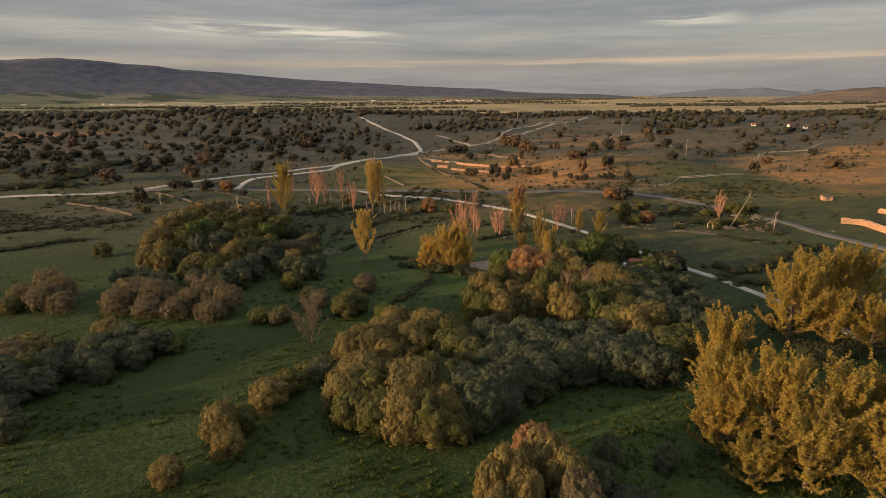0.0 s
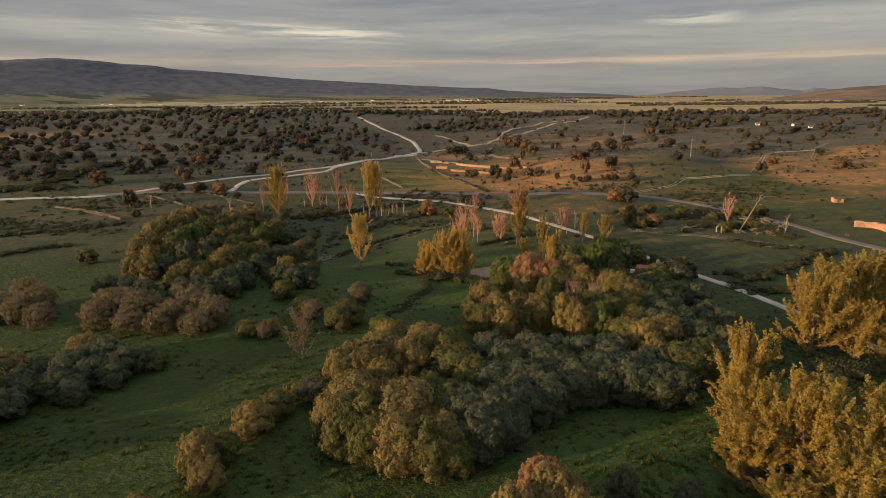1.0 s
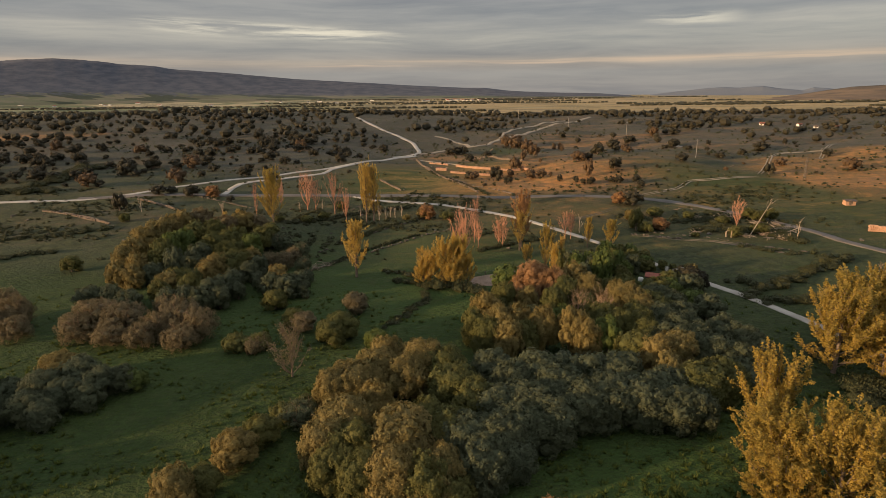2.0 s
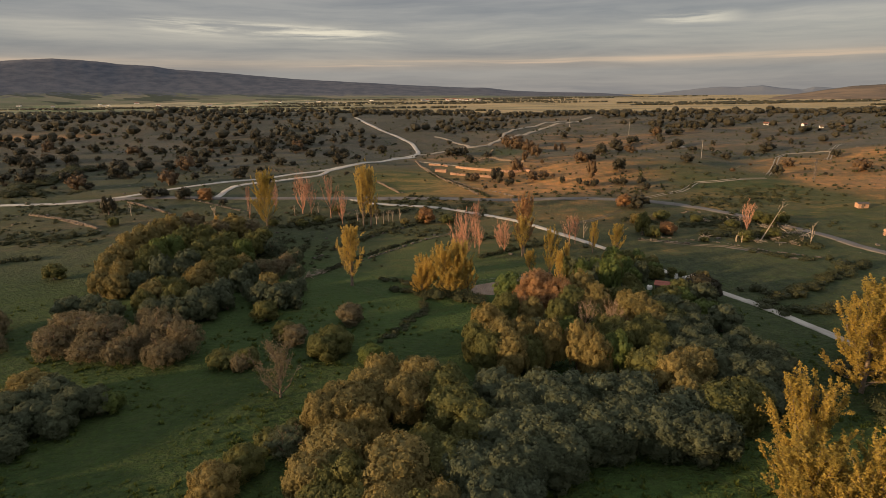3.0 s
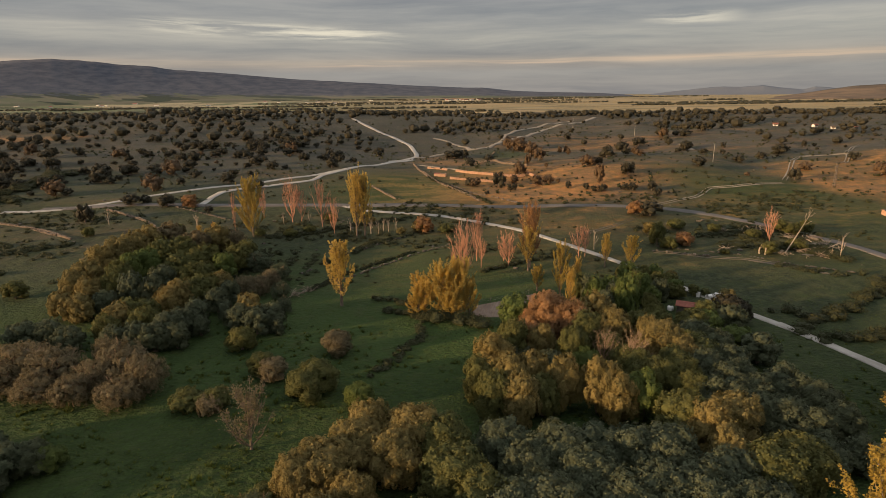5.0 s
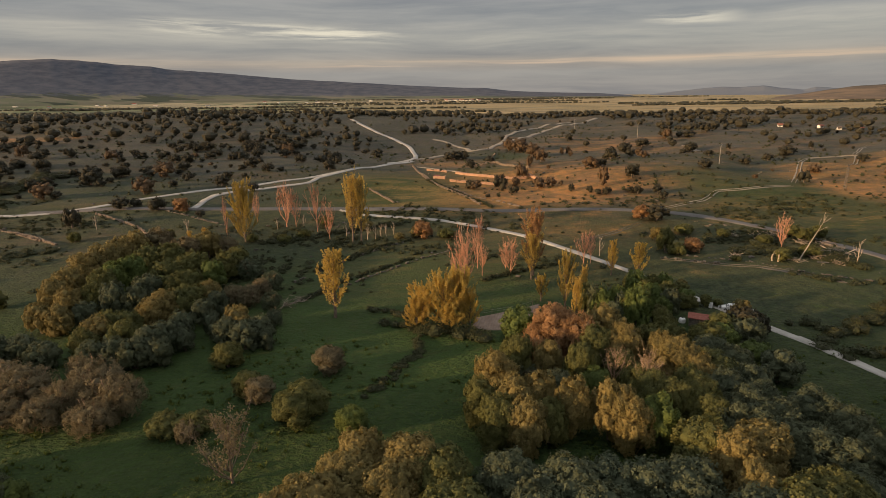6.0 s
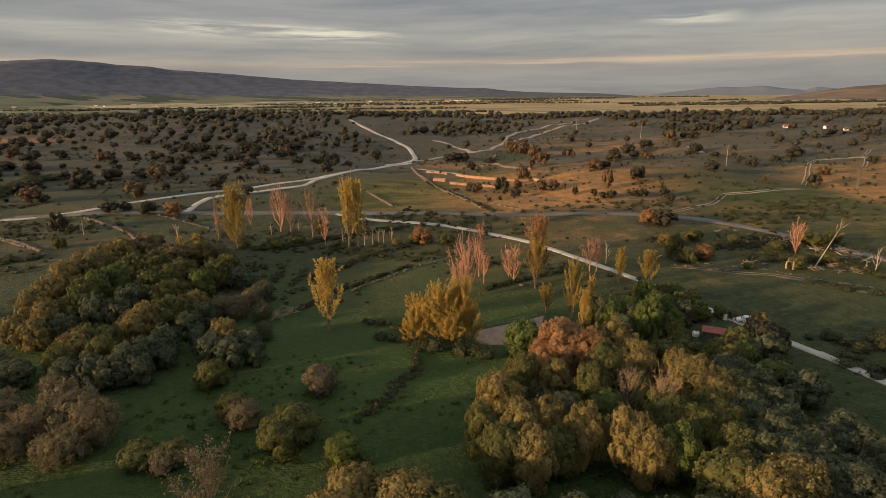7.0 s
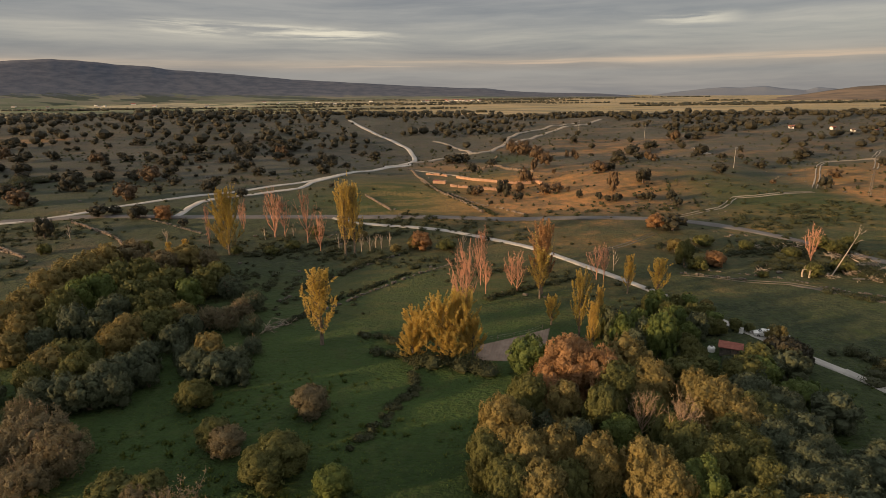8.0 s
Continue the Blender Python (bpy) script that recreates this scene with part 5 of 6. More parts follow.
oak(60.9, 269.7, 1.5, 2.7)
oak(91.7, 347.9, 2.6, 4.8)
oak(113.0, 392.6, 4.7, 6.2)
oak(98.8, 339.2, 2.8, 4.1)
oak(127.4, 403.7, 4.5, 5.0)
oak(54.1, 272.9, 1.5, 3.2)
oak(89.6, 441.5, 3.0, 4.7)
oak(154.5, 438.7, 4.5, 6.2)
oak(146.3, 376.4, 4.1, 5.9)
oak(169.2, 433.5, 4.8, 4.6)
oak(186.0, 446.4, 4.6, 6.3)
oak(188.4, 352.1, 5.0, 5.5)
oak(153.6, 279.9, 2.9, 5.6)
oak(167.6, 375.2, 1.6, 3.3)
oak(170.8, 341.6, 1.4, 2.3)
oak(217.4, 377.9, 1.6, 4.0)
oak(6.9, 375.6, 5.7, 5.2)
oak(13.9, 376.4, 3.8, 5.3)
oak(15.9, 335.1, 2.8, 4.6)
oak(14.4, 284.9, 3.5, 3.8)
oak(51.7, 282.0, 1.1, 2.4, RUSSET)
oak(85.0, 335.0, 1.9, 2.9)
oak(51.8, 312.8, 1.0, 2.6, RUSSET)
oak(102.6, 285.1, 0.8, 1.9)
oak(146.8, 328.7, 1.2, 2.0)
oak(26.3, 284.3, 3.4, 6.8)
oak(33.7, 290.8, 2.0, 3.1, RUSSET)
oak(15.5, 283.0, 2.9, 4.0, RUSSET)
oak(68.2, 276.7, 2.4, 7.8, RUSSET)
oak(106.9, 350.1, 2.3, 4.2, RUSSET)
oak(52.4, 405.7, 3.8, 7.2, RUSSET)
oak(44.6, 324.2, 2.1, 5.5, RUSSET)
oak(153.9, 432.2, 3.7, 6.9, RUSSET)
oak(189.7, 354.2, 3.2, 4.9, RUSSET)
oak(-120.5, 272.7, 4.6, 7.3, RUSSET)
oak(-156.8, 264.8, 4.5, 6.6, RUSSET)
oak(-232.9, 363.1, 3.9, 6.6, RUSSET)
oak(-88.3, 377.8, 4.1, 6.2, RUSSET)

# ---- farm ruins, huts and walls ----
stone_wall("ochre ruined farm wall lit by the low sun", [(8.3, 322.1), (16.0, 312.3), (25.5, 305.5), (33.9, 302.6), (40.1, 302.5)], 1.2, 0.7, PLASTER, 3, 0.0)
stone_wall("long ochre stone wall of a ruined pen", [(5.0, 299.3), (12.6, 296.0), (19.7, 294.0), (24.3, 292.7), (30.2, 291.9)], 1.1, 0.7, PLASTER, 4, 0.02)
stone_wall("broken ochre pen wall beside the oaks", [(41.7, 305.3), (43.5, 301.1), (44.7, 297.8)], 1.5, 0.7, PLASTER, 5, 0)
stone_wall("low stone wall of a ruined fold", [(28.1, 370.9), (31.4, 337.5), (36.9, 326.6), (44.0, 320.0)], 1.1, 0.7, LITSTONE, 6, 0.1)
stone_wall("broken stone wall of a ruined fold", [(16.3, 342.7), (20.7, 344.7), (25.3, 348.2), (31.3, 382.8), (33.7, 390.7)], 1.0, 0.6, LITSTONE, 7, 0.2)
stone_wall("pale plastered wall beside the ruined barn", [(-6.3, 333.3), (-0.8, 330.9), (3.8, 326.8)], 1.0, 0.6, PLASTER, 8, 0.1)
stone_wall("dry-stone wall running down the slope", [(-14.3, 344.6), (-8.6, 319.2), (-1.8, 291.4), (5.0, 277.0), (11.2, 266.3), (15.8, 256.2)], 0.85, 0.6, LITSTONE, 9, 0.08)
stone_wall("dry-stone wall along the sunken lane", [(-8.3, 311.6), (-0.6, 289.3), (5.1, 281.6), (13.4, 268.4), (21.4, 262.1), (30.5, 252.1)], 0.6, 0.6, LITSTONE, 10, 0.3)
stone_wall("short dry-stone wall on the pasture", [(-29.3, 280.9), (-24.6, 273.1), (-20.6, 265.6), (-17.6, 260.0)], 0.8, 0.6, LITSTONE, 11, 0.1)
stone_wall("low stone wall at the meadow edge", [(-35.5, 165.1), (-33.1, 168.3), (-29.5, 171.8), (-22.6, 178.9), (-18.5, 184.6), (-13.6, 190.2), (-6.1, 198.1), (3.5, 206.6)], 0.55, 0.6, STONE, 12, 0.45)
stone_wall("half-buried stone wall across the meadow", [(-37.0, 181.0), (-33.3, 187.3), (-27.2, 196.9), (-20.7, 205.0), (-10.8, 214.5)], 0.5, 0.6, STONE, 13, 0.6)
stone_wall("tumbled stone wall on the pasture", [(-123.7, 243.5), (-113.8, 237.0), (-102.0, 228.7), (-96.1, 222.6), (-90.7, 215.4)], 0.8, 0.6, LITSTONE, 14, 0.1)
stone_wall("pale stone wall in the brown field", [(-139.8, 224.8), (-131.1, 220.1), (-125.0, 216.2), (-117.9, 211.3)], 0.8, 0.6, LITSTONE, 15, 0.05)
stone_wall("low stone wall below the road", [(-100.4, 248.0), (-90.4, 242.2), (-81.3, 236.1), (-73.9, 231.3)], 0.6, 0.6, STONE, 16, 0.25)
stone_wall("low stone wall on the brown field", [(-154.0, 230.2), (-142.2, 225.8), (-128.4, 217.4), (-118.1, 212.3)], 0.7, 0.6, LITSTONE, 17, 0.12)
stone_wall("rubble bank along the dirt strip", [(62.9, 196.2), (66.0, 195.0), (69.9, 193.8), (77.4, 191.0)], 0.6, 0.6, STONE, 18, 0.3)
stone_wall("pale tumbled rubble along the dirt strip", [(64.3, 201.2), (71.2, 198.2), (79.5, 195.2), (88.1, 191.7), (94.8, 185.4), (102.0, 181.2), (109.6, 177.1)], 0.35, 0.6, STONE, 19, 0.5)
stone_wall("tall pale field wall catching the sun", [(142.9, 198.3), (146.1, 197.1), (148.3, 194.5), (148.5, 189.3), (148.6, 184.8), (148.4, 179.1)], 2.2, 1.0, PLASTER, 40, 0.0)
stone_wall("broken pale wall catching the sun", [(163.9, 209.0), (165.1, 207.2), (166.8, 204.7)], 1.8, 0.9, PLASTER, 41, 0.1)

# ---- hedges ----
hedge("dark bramble hedge along the field", [(-156.3, 190.1), (-144.8, 195.9), (-134.0, 198.0), (-123.9, 201.6), (-114.0, 206.2)], 2.5, 1.4, None, 60)
hedge("dark hedge in the meadow", [(-141.0, 169.9), (-132.7, 173.2), (-127.2, 178.3), (-119.4, 183.5)], 4, 1.6, None, 61)
hedge("dark bramble hedge in the field", [(74.0, 142.5), (82.0, 147.5), (90.0, 152.5), (100.0, 159.5), (109.0, 165.5), (117.0, 171.5)], 4.4, 1.9, None, 62, 14)
hedge("dark thorn hedge beside the gravel road", [(75.0, 136.4), (86.5, 138.5), (97.0, 143.0), (106.0, 148.0)], 4.2, 1.6, None, 63, 14)
hedge("bramble hedge under the poplars", [(-15.5, 162.7), (-9.6, 160.0), (-4.9, 157.5)], 2.4, 1.2, None, 64)
hedge("bramble line along the meadow ditch", [(-5.2, 151.0), (-3.9, 145.7), (-4.1, 139.2), (-6.6, 135.8), (-9.4, 129.6), (-11.9, 124.1)], 2.2, 0.8, None, 65)
hedge("bramble line along the stone wall", [(-32.5, 168.2), (-27.5, 176.0), (-18.9, 187.7), (-8.4, 199.0)], 1.6, 0.9, None, 66)
hedge("bramble line along the old wall", [(-33.0, 188.8), (-26.3, 198.5), (-19.9, 207.6), (-9.4, 216.6)], 2.2, 1.2, None, 67)
hedge("brambles below the asphalt road", [(-55.8, 211.7), (-42.8, 217.7), (-30.8, 225.7), (-14.1, 234.2)], 3, 1.2, None, 68)
hedge("brambles beside the gravel road", [(11.2, 181.7), (16.9, 184.9), (25.9, 190.1), (33.7, 193.6)], 2.2, 1.0, None, 69)
hedge("brambles on the rubble bank", [(85.7, 201.8), (93.3, 199.3), (102.2, 196.9), (112.5, 192.8)], 5, 1.2, None, 70)
hedge("brambles under the fallen trees", [(83.9, 210.6), (92.8, 212.3), (100.8, 212.2)], 4, 1.0, None, 71)
hedge("thorn bushes beside the gravel road", [(74.1, 152.4), (76.9, 151.8), (78.3, 148.7), (80.0, 148.0)], 3, 2.0, None, 72)
hedge("dark scrub below the oak hill", [(-201.7, 250.5), (-188.6, 253.4), (-177.4, 255.8), (-168.0, 257.1)], 6, 3.0, None, 73)
hedge("brambles along the sunken lane", [(-5.1, 301.3), (3.0, 282.0), (9.7, 270.4), (15.9, 260.3), (20.1, 253.2)], 2.2, 0.9, None, 74)
hedge("scrub strip on the oak hill", [(-180.7, 265.1), (-176.5, 275.7), (-177.9, 292.6), (-174.2, 301.6)], 8, 3.5, None, 75)

hedge("dark thicket of brambles under the mid-meadow poplars", [(-3.6, 149.9), (0.0, 149.0), (4.5, 147.9), (9.4, 146.0)], 4.5, 2.6, None, 80, 16)
hedge("dark bramble strip along the meadow ditch", [(-12.0, 154.4), (-7.9, 153.5), (-3.9, 151.2)], 2.6, 1.3, None, 81, 12)
hedge("dark bushes at the corner of the fallow field", [(108.5, 174.5), (112.3, 172.4), (114.2, 167.5)], 4.0, 1.6, None, 82, 12)
hedge("dark undergrowth below the poplars", [(64.0, 95.0), (72.0, 97.0), (80.0, 99.0), (88.0, 101.0)], 6.0, 2.6, None, 85, 14)
hedge("dark undergrowth between the far poplars", [(72.0, 110.0), (80.0, 113.0), (90.0, 115.0), (98.0, 116.0)], 6.0, 2.8, None, 86, 14)
hedge("rank brambles round the fallen trees", [(100.4, 220.3), (96.4, 201.3), (104.4, 199.6), (110.6, 195.3), (113.3, 186.4)], 5.0, 1.7, None, 83, 12)
hedge("brambles along the rubble bank", [(93.4, 182.9), (98.6, 178.3), (105.8, 174.9)], 3.0, 0.9, None, 84, 10)

# ---- small things ----
HUT_AT = (157.1, 229.4)
SHED_AT = (54.6, 153.0)
TANK_AT = (51.8, 154.5)
BARN_AT = (0.1, 306.3)
CAR_AT = (65.4, 160.8)
PANEL_AT = (61.6, 162.4)
PLOT = [(6.6, 150.9), (7.8, 157.6), (17.6, 161.5), (23.5, 165.8), (19.2, 150.8), (12.8, 149.7)]
FENCE = [(8.3, 158.9), (11.8, 160.2), (15.3, 161.5), (18.4, 162.8), (21.6, 165.1)]
POLES = [(133.3, 313.4), (137.9, 444.7), (105.3, 494.8), (76.4, 590.1)]
PYLON = (163.1, 268.2)
LOGS = [(92.7, 193.4), (93.9, 192.5), (97.0, 209.8), (108.6, 209.1), (109.3, 200.9), (106.9, 191.0), (101.8, 213.8), (114.1, 203.3), (99.3, 197.0), (113.9, 196.7)]
BRUSH = [(99.6, 214.2), (105.4, 217.2), (97.4, 196.3), (98.6, 192.4), (105.0, 194.5), (110.4, 195.9), (109.4, 190.2), (84.5, 196.9), (110.6, 207.3), (116.5, 206.7), (90.8, 214.8), (116.3, 201.1), (-35.3, 165.6), (-33.1, 168.3)]
DEAD_AT = (100.5, 193.8)
VILLAGE = [(259.1, 482.8), (264.2, 484.5), (284.7, 474.7), (284.1, 453.0), (297.4, 449.9)]


def box_mesh(name, size, mat, at=(0, 0, 0), turn=0.0, jitter=0.0):
    s = Shape()
    w, d, t = size
    s.box(-w / 2, -d / 2, 0, w / 2, d / 2, t, jitter, np.random.default_rng(5), turn, at)
    return s.mesh(name, mat)


def gable(name, w, d, low, high, mat, over=0.3, thick=0.15):
    """A pitched roof with eaves, as one closed mesh."""
    a, b = w / 2 + over, d / 2 + over
    drop = (high - low) / (d / 2) * over
    prof = [(-b, low - drop), (0, high), (b, low - drop), (b, low - drop + thick), (0, high + thick), (-b, low - drop + thick)]
    verts = [(x, y, z) for x in (-a, a) for y, z in prof]
    faces = [(0, 1, 7, 6), (1, 2, 8, 7), (2, 3, 9, 8), (3, 4, 10, 9), (4, 5, 11, 10), (5, 0, 6, 11), (5, 4, 1, 0), (4, 3, 2, 1), (6, 7, 10, 11), (7, 8, 9, 10)]
    return solid(name, verts, faces, mat)


def gabled_walls(name, w, d, low, high, mat):
    a, b = w / 2, d / 2
    prof = [(-b, -0.4), (b, -0.4), (b, low), (0, high - 0.02), (-b, low)]
    verts = [(x, y, z) for x in (-a, a) for y, z in prof]
    return solid(name, verts, [(0, 1, 2, 3, 4), (9, 8, 7, 6, 5), (0, 5, 6, 1), (1, 6, 7, 2), (2, 7, 8, 3), (3, 8, 9, 4), (4, 9, 5, 0)], mat)


def house(label, x, y, w, d, low, high, turn, walls, roof, group="", openings=2):
    ob = place("house", label, "building", x, y, turn, 1.0, group)
    part("wall", gabled_walls("wall", w, d, low, high, walls), ob)
    part("roof", gable("roof", w, d, low, high, roof), ob)
    for k in range(openings):
        u = (k + 0.5) / openings * w - w / 2
        frame_part = part("window", box_mesh("window", (1.1, 0.1, 1.1), BARK, (u, -d / 2 - 0.01, low * 0.36)), ob)
        part("pane", box_mesh("pane", (0.9, 0.12, 0.9), GLASS, (u, -d / 2 - 0.01, low * 0.36 + 0.1)), frame_part)
    part("door", box_mesh("door", (0.95, 0.12, 1.95), BARK, (w * 0.02 - 0.1 * w, -d / 2 - 0.03, 0)), ob)
    return ob


# the stone hut in the green field
house("small stone hut with a dark roof in the field", *HUT_AT, 3.6, 2.4, 1.6, 2.0, -6, PLASTER, SLATE, openings=1)
# the ruined barn: low walls, half roofed
barn = place("ruined_barn", "low ruined barn with ochre walls catching the sun", "building", *BARN_AT, -12, 0.62)
part("wall", box_mesh("wall", (9.0, 0.6, 2.4), PLASTER, (0, -2, -0.3)), barn)
part("wall", box_mesh("wall", (9.0, 0.6, 2.0), PLASTER, (0, 2, -0.3)), barn)
part("wall", box_mesh("wall", (0.6, 3.4, 2.6), PLASTER, (4.2, 0, -0.3)), barn)
part("wall", box_mesh("wall", (0.6, 3.4, 2.2), PLASTER, (-4.2, 0, -0.3)), barn)
part("roof", box_mesh("roof", (4.4, 4.8, 0.2), TILE, (-2.2, 0, 2.06)), barn, None, "sagging tile roof over one half")
# the garden shed
shed = place("garden_shed", "small garden shed with a red tile roof among trees", "building", *SHED_AT, -28)
part("wall", gabled_walls("wall", 3.6, 2.6, 1.9, 2.5, STONE), shed)
part("roof", gable("roof", 3.6, 2.6, 1.9, 2.5, TILE, 0.3), shed, None, "red tile roof")
part("door", box_mesh("door", (0.9, 0.1, 1.9), BARK, (0.6, -1.33, 0)), shed)
# a rounded white water tank beside the shed
tank = place("water_tank", "rounded white plastic water tank beside the shed", "tank", *TANK_AT)
s = Shape()
s.tube([(0, 0, -0.1), (0, 0, 0.15), (0, 0, 0.75), (0, 0, 0.95), (0, 0, 1.05)], [0.65, 0.7, 0.7, 0.52, 0.05], 16)
part("body", s.mesh("body", WHITE, True), tank)
part("lid", box_mesh("lid", (0.36, 0.36, 0.1), SLATE, (0, 0, 1.02)), tank)


def wheel_mesh(name, r, w, mat):
    s = Shape()
    s.tube([(0, -w / 2 - 0.001, 0), (0, -w / 2, 0), (0, w / 2, 0), (0, w / 2 + 0.001, 0)], [0.02, r, r, 0.02], 12)
    return s.mesh(name, mat)


def small_car(x, y, turn):
    car = place("parked_car", "white car parked behind the garden trees", "car", x, y, turn)
    prof = [(-2.0, 0.35), (2.0, 0.35), (2.05, 0.8), (1.2, 0.95), (0.6, 1.42), (-1.2, 1.45), (-1.9, 0.95), (-2.05, 0.7)]
    n = len(prof)
    verts = [(u, v * (1 if z < 1 else 0.84), z) for v in (-0.85, 0.85) for u, z in prof]
    faces = [tuple(range(n)), tuple(range(2 * n - 1, n - 1, -1))] + [(i, i + n, (i + 1) % n + n, (i + 1) % n) for i in range(n)]
    part("body", solid("body", verts, faces, WHITE), car)
    for u, v in ((-1.25, -0.8), (1.25, -0.8), (-1.25, 0.8), (1.25, 0.8)):
        w = part("wheel", wheel_mesh("wheel", 0.33, 0.22, RUBBER), car)
        w.location = (u, v, 0.33)
        part("rim", wheel_mesh("rim", 0.2, 0.235, POLE), w)
    part("windscreen", solid("windscreen", [(1.17, -0.68, 1.0), (1.17, 0.68, 1.0), (0.66, 0.62, 1.4), (0.66, -0.62, 1.4)], [(0, 1, 2, 3)], GLASS), car)
    for v in (-0.83, 0.83):
        part("side_window", box_mesh("side_window", (1.6, 0.06, 0.3), GLASS, (-0.3, v * 0.93, 1.02)), car)


small_car(*CAR_AT, 160)
for k in range(6):
    g = np.random.default_rng(20 + k)
    x, y = PANEL_AT[0] + k * 1.5 + g.uniform(-0.4, 0.4), PANEL_AT[1] - k * 0.5 + g.uniform(-1, 1)
    ob = new("white_panel", box_mesh("white_panel", (g.uniform(0.7, 1.6), 0.08, g.uniform(0.7, 1.9)), WHITE))
    ob.matrix_basis = pose(x, y, float(height(x, y)), g.uniform(-20, 20), 0, g.uniform(-40, 40))
    tagged(ob, "loose white panel leaning among garden clutter", "panel", "white panels")


def make_plot():
    """The tilled plot: a sheet of low ridges and furrows."""
    (ax, ay), (bx, by), (cx, cy), (dx, dy) = PLOT[0], PLOT[1], PLOT[3], PLOT[4]
    verts, nu, nv = [], 44, 26
    for j in range(nv + 1):
        for i in range(nu + 1):
            u, v = i / nu, j / nv
            x = (ax * (1 - u) + dx * u) * (1 - v) + (bx * (1 - u) + cx * u) * v
            y = (ay * (1 - u) + dy * u) * (1 - v) + (by * (1 - u) + cy * u) * v
            edge = min(i, nu - i, j, nv - j)
            verts.append((x, y, float(height(x, y)) + (0.12 + 0.07 * (i % 2) if edge else -0.1)))
    m = nu + 1
    faces = [(j * m + i, j * m + i + 1, (j + 1) * m + i + 1, (j + 1) * m + i) for j in range(nv) for i in range(nu)]
    tagged(new("tilled_plot", solid("tilled_plot", verts, faces, SOIL)), "bare brown tilled garden plot in the meadow", "garden plot", kind="structure")


make_plot()
fence = place("wire_fence", "low post and wire fence beside the tilled plot", "fence", *FENCE[0])
s = Shape()
s.tube([(0, 0, -0.3), (0, 0, 1.15)], [0.07, 0.06], 5)
post = s.mesh("post", BARK)
line = spline(FENCE, 2.6)
foot = Vector((*FENCE[0], float(height(*FENCE[0]))))
for q in line:
    p = part("post", post, fence)
    p.location = Vector((*q, float(height(*q)))) - foot
for z in (0.5, 0.95):
    s = Shape()
    s.tube([Vector((*q, float(height(*q)) + z)) - foot for q in line], [0.015] * len(line), 3)
    part("wire", s.mesh("wire", POLE), fence)

s = Shape()
s.tube([(0, 0, -0.5), (0, 0, 5), (0, 0, 9.5)], [0.15, 0.12, 0.08], 8)
pole_mesh, arm_mesh = s.mesh("pole", POLE), box_mesh("crossarm", (1.9, 0.14, 0.14), POLE, (0, 0, 8.9))
s = Shape()
s.tube([(0, 0, 9.04), (0, 0, 9.3)], [0.07, 0.05], 6)
insulator_mesh = s.mesh("insulator", GLASS)
for q in POLES:
    ob = place("power_pole", "slender pale concrete power pole on the pasture", "pole", *q, 20, 1.0, "power poles")
    part("pole", pole_mesh, ob)
    part("crossarm", arm_mesh, ob)
    for u in (-0.85, 0.85):
        part("insulator", insulator_mesh, ob).location.x = u


def pylon(x, y, tall=10.0):
    ob = place("lattice_pylon", "narrow steel lattice power pylon in the dry field", "pylon", x, y, 25)
    for sx in (-1, 1):
        for sy in (-1, 1):
            s = Shape()
            s.tube([(sx * 0.38, sy * 0.38, -0.4), (sx * 0.22, sy * 0.22, tall)], [0.07, 0.05], 4)
            part("leg", s.mesh("leg", STEEL), ob)
    for k in range(9):
        z0, z1 = tall * k / 9, tall * (k + 1) / 9
        a, b = 0.38 - 0.16 * k / 9, 0.38 - 0.16 * (k + 1) / 9
        s = Shape()
        flip = 1 if k % 2 else -1
        for c, d in (((-a * flip, -a), (b * flip, -b)), ((-a * flip, a), (b * flip, b)), ((-a, -a * flip), (-b, b * flip)), ((a, -a * flip), (b, b * flip))):
            s.tube([(*c, z0), (*d, z1)], [0.04, 0.04], 3)
        part("brace", s.mesh("brace", STEEL), ob)
    for z, w in ((tall - 0.3, 3.4), (tall - 1.8, 2.6)):
        part("crossarm", box_mesh("crossarm", (w, 0.16, 0.16), STEEL, (0, 0, z)), ob)


pylon(*PYLON)

# fallen and broken trees beside the field
dead = place("leaning_dead_tree", "bleached dead tree leaning over cut branches", "tree", *DEAD_AT)
a, b, _ = branchy(np.random.default_rng(31), 15.0, 2.4, 7, 3, 0.19, DEAD, 2, 0.6)
part("trunk", a, dead)
for me in b:
    part("branch", me, dead)
dead.rotation_euler = (radians(-8), radians(32), 0)
for k, q in enumerate(LOGS):
    g = np.random.default_rng(50 + k)
    up = k < 2
    s = Shape()
    long = g.uniform(1.4, 2.1) if up else g.uniform(3, 7)
    r = 0.26 if up else g.uniform(0.09, 0.18)
    s.tube([(0, 0, -0.3 if up else 0), (g.uniform(-0.2, 0.2), 0.1, long * 0.5), (g.uniform(-0.4, 0.4), 0.2, long)], [r, r * 0.9, r * 0.75], 8)
    for _ in range(2 if up else 7):
        z = long * g.uniform(0.3, 0.95)
        s.tube([(0, 0, z), (g.uniform(-1.6, 1.6), g.uniform(-1.2, 1.2), z + g.uniform(0.3, 1.8))], [r * 0.4, 0.03], 4)
    kind = "broken_stump" if up else "fallen_trunk"
    ob = new(kind, s.mesh(kind, DEAD, True))
    ob.matrix_basis = pose(*q, float(height(*q)) + (0 if up else r * 0.7), 0 if up else g.uniform(78, 88), 0, g.uniform(0, 360))
    tagged(ob, "splintered pale stump of a broken tree" if up else "bleached fallen trunk with broken branches in rough grass", "dead wood", "fallen trees")
LOPPED = []
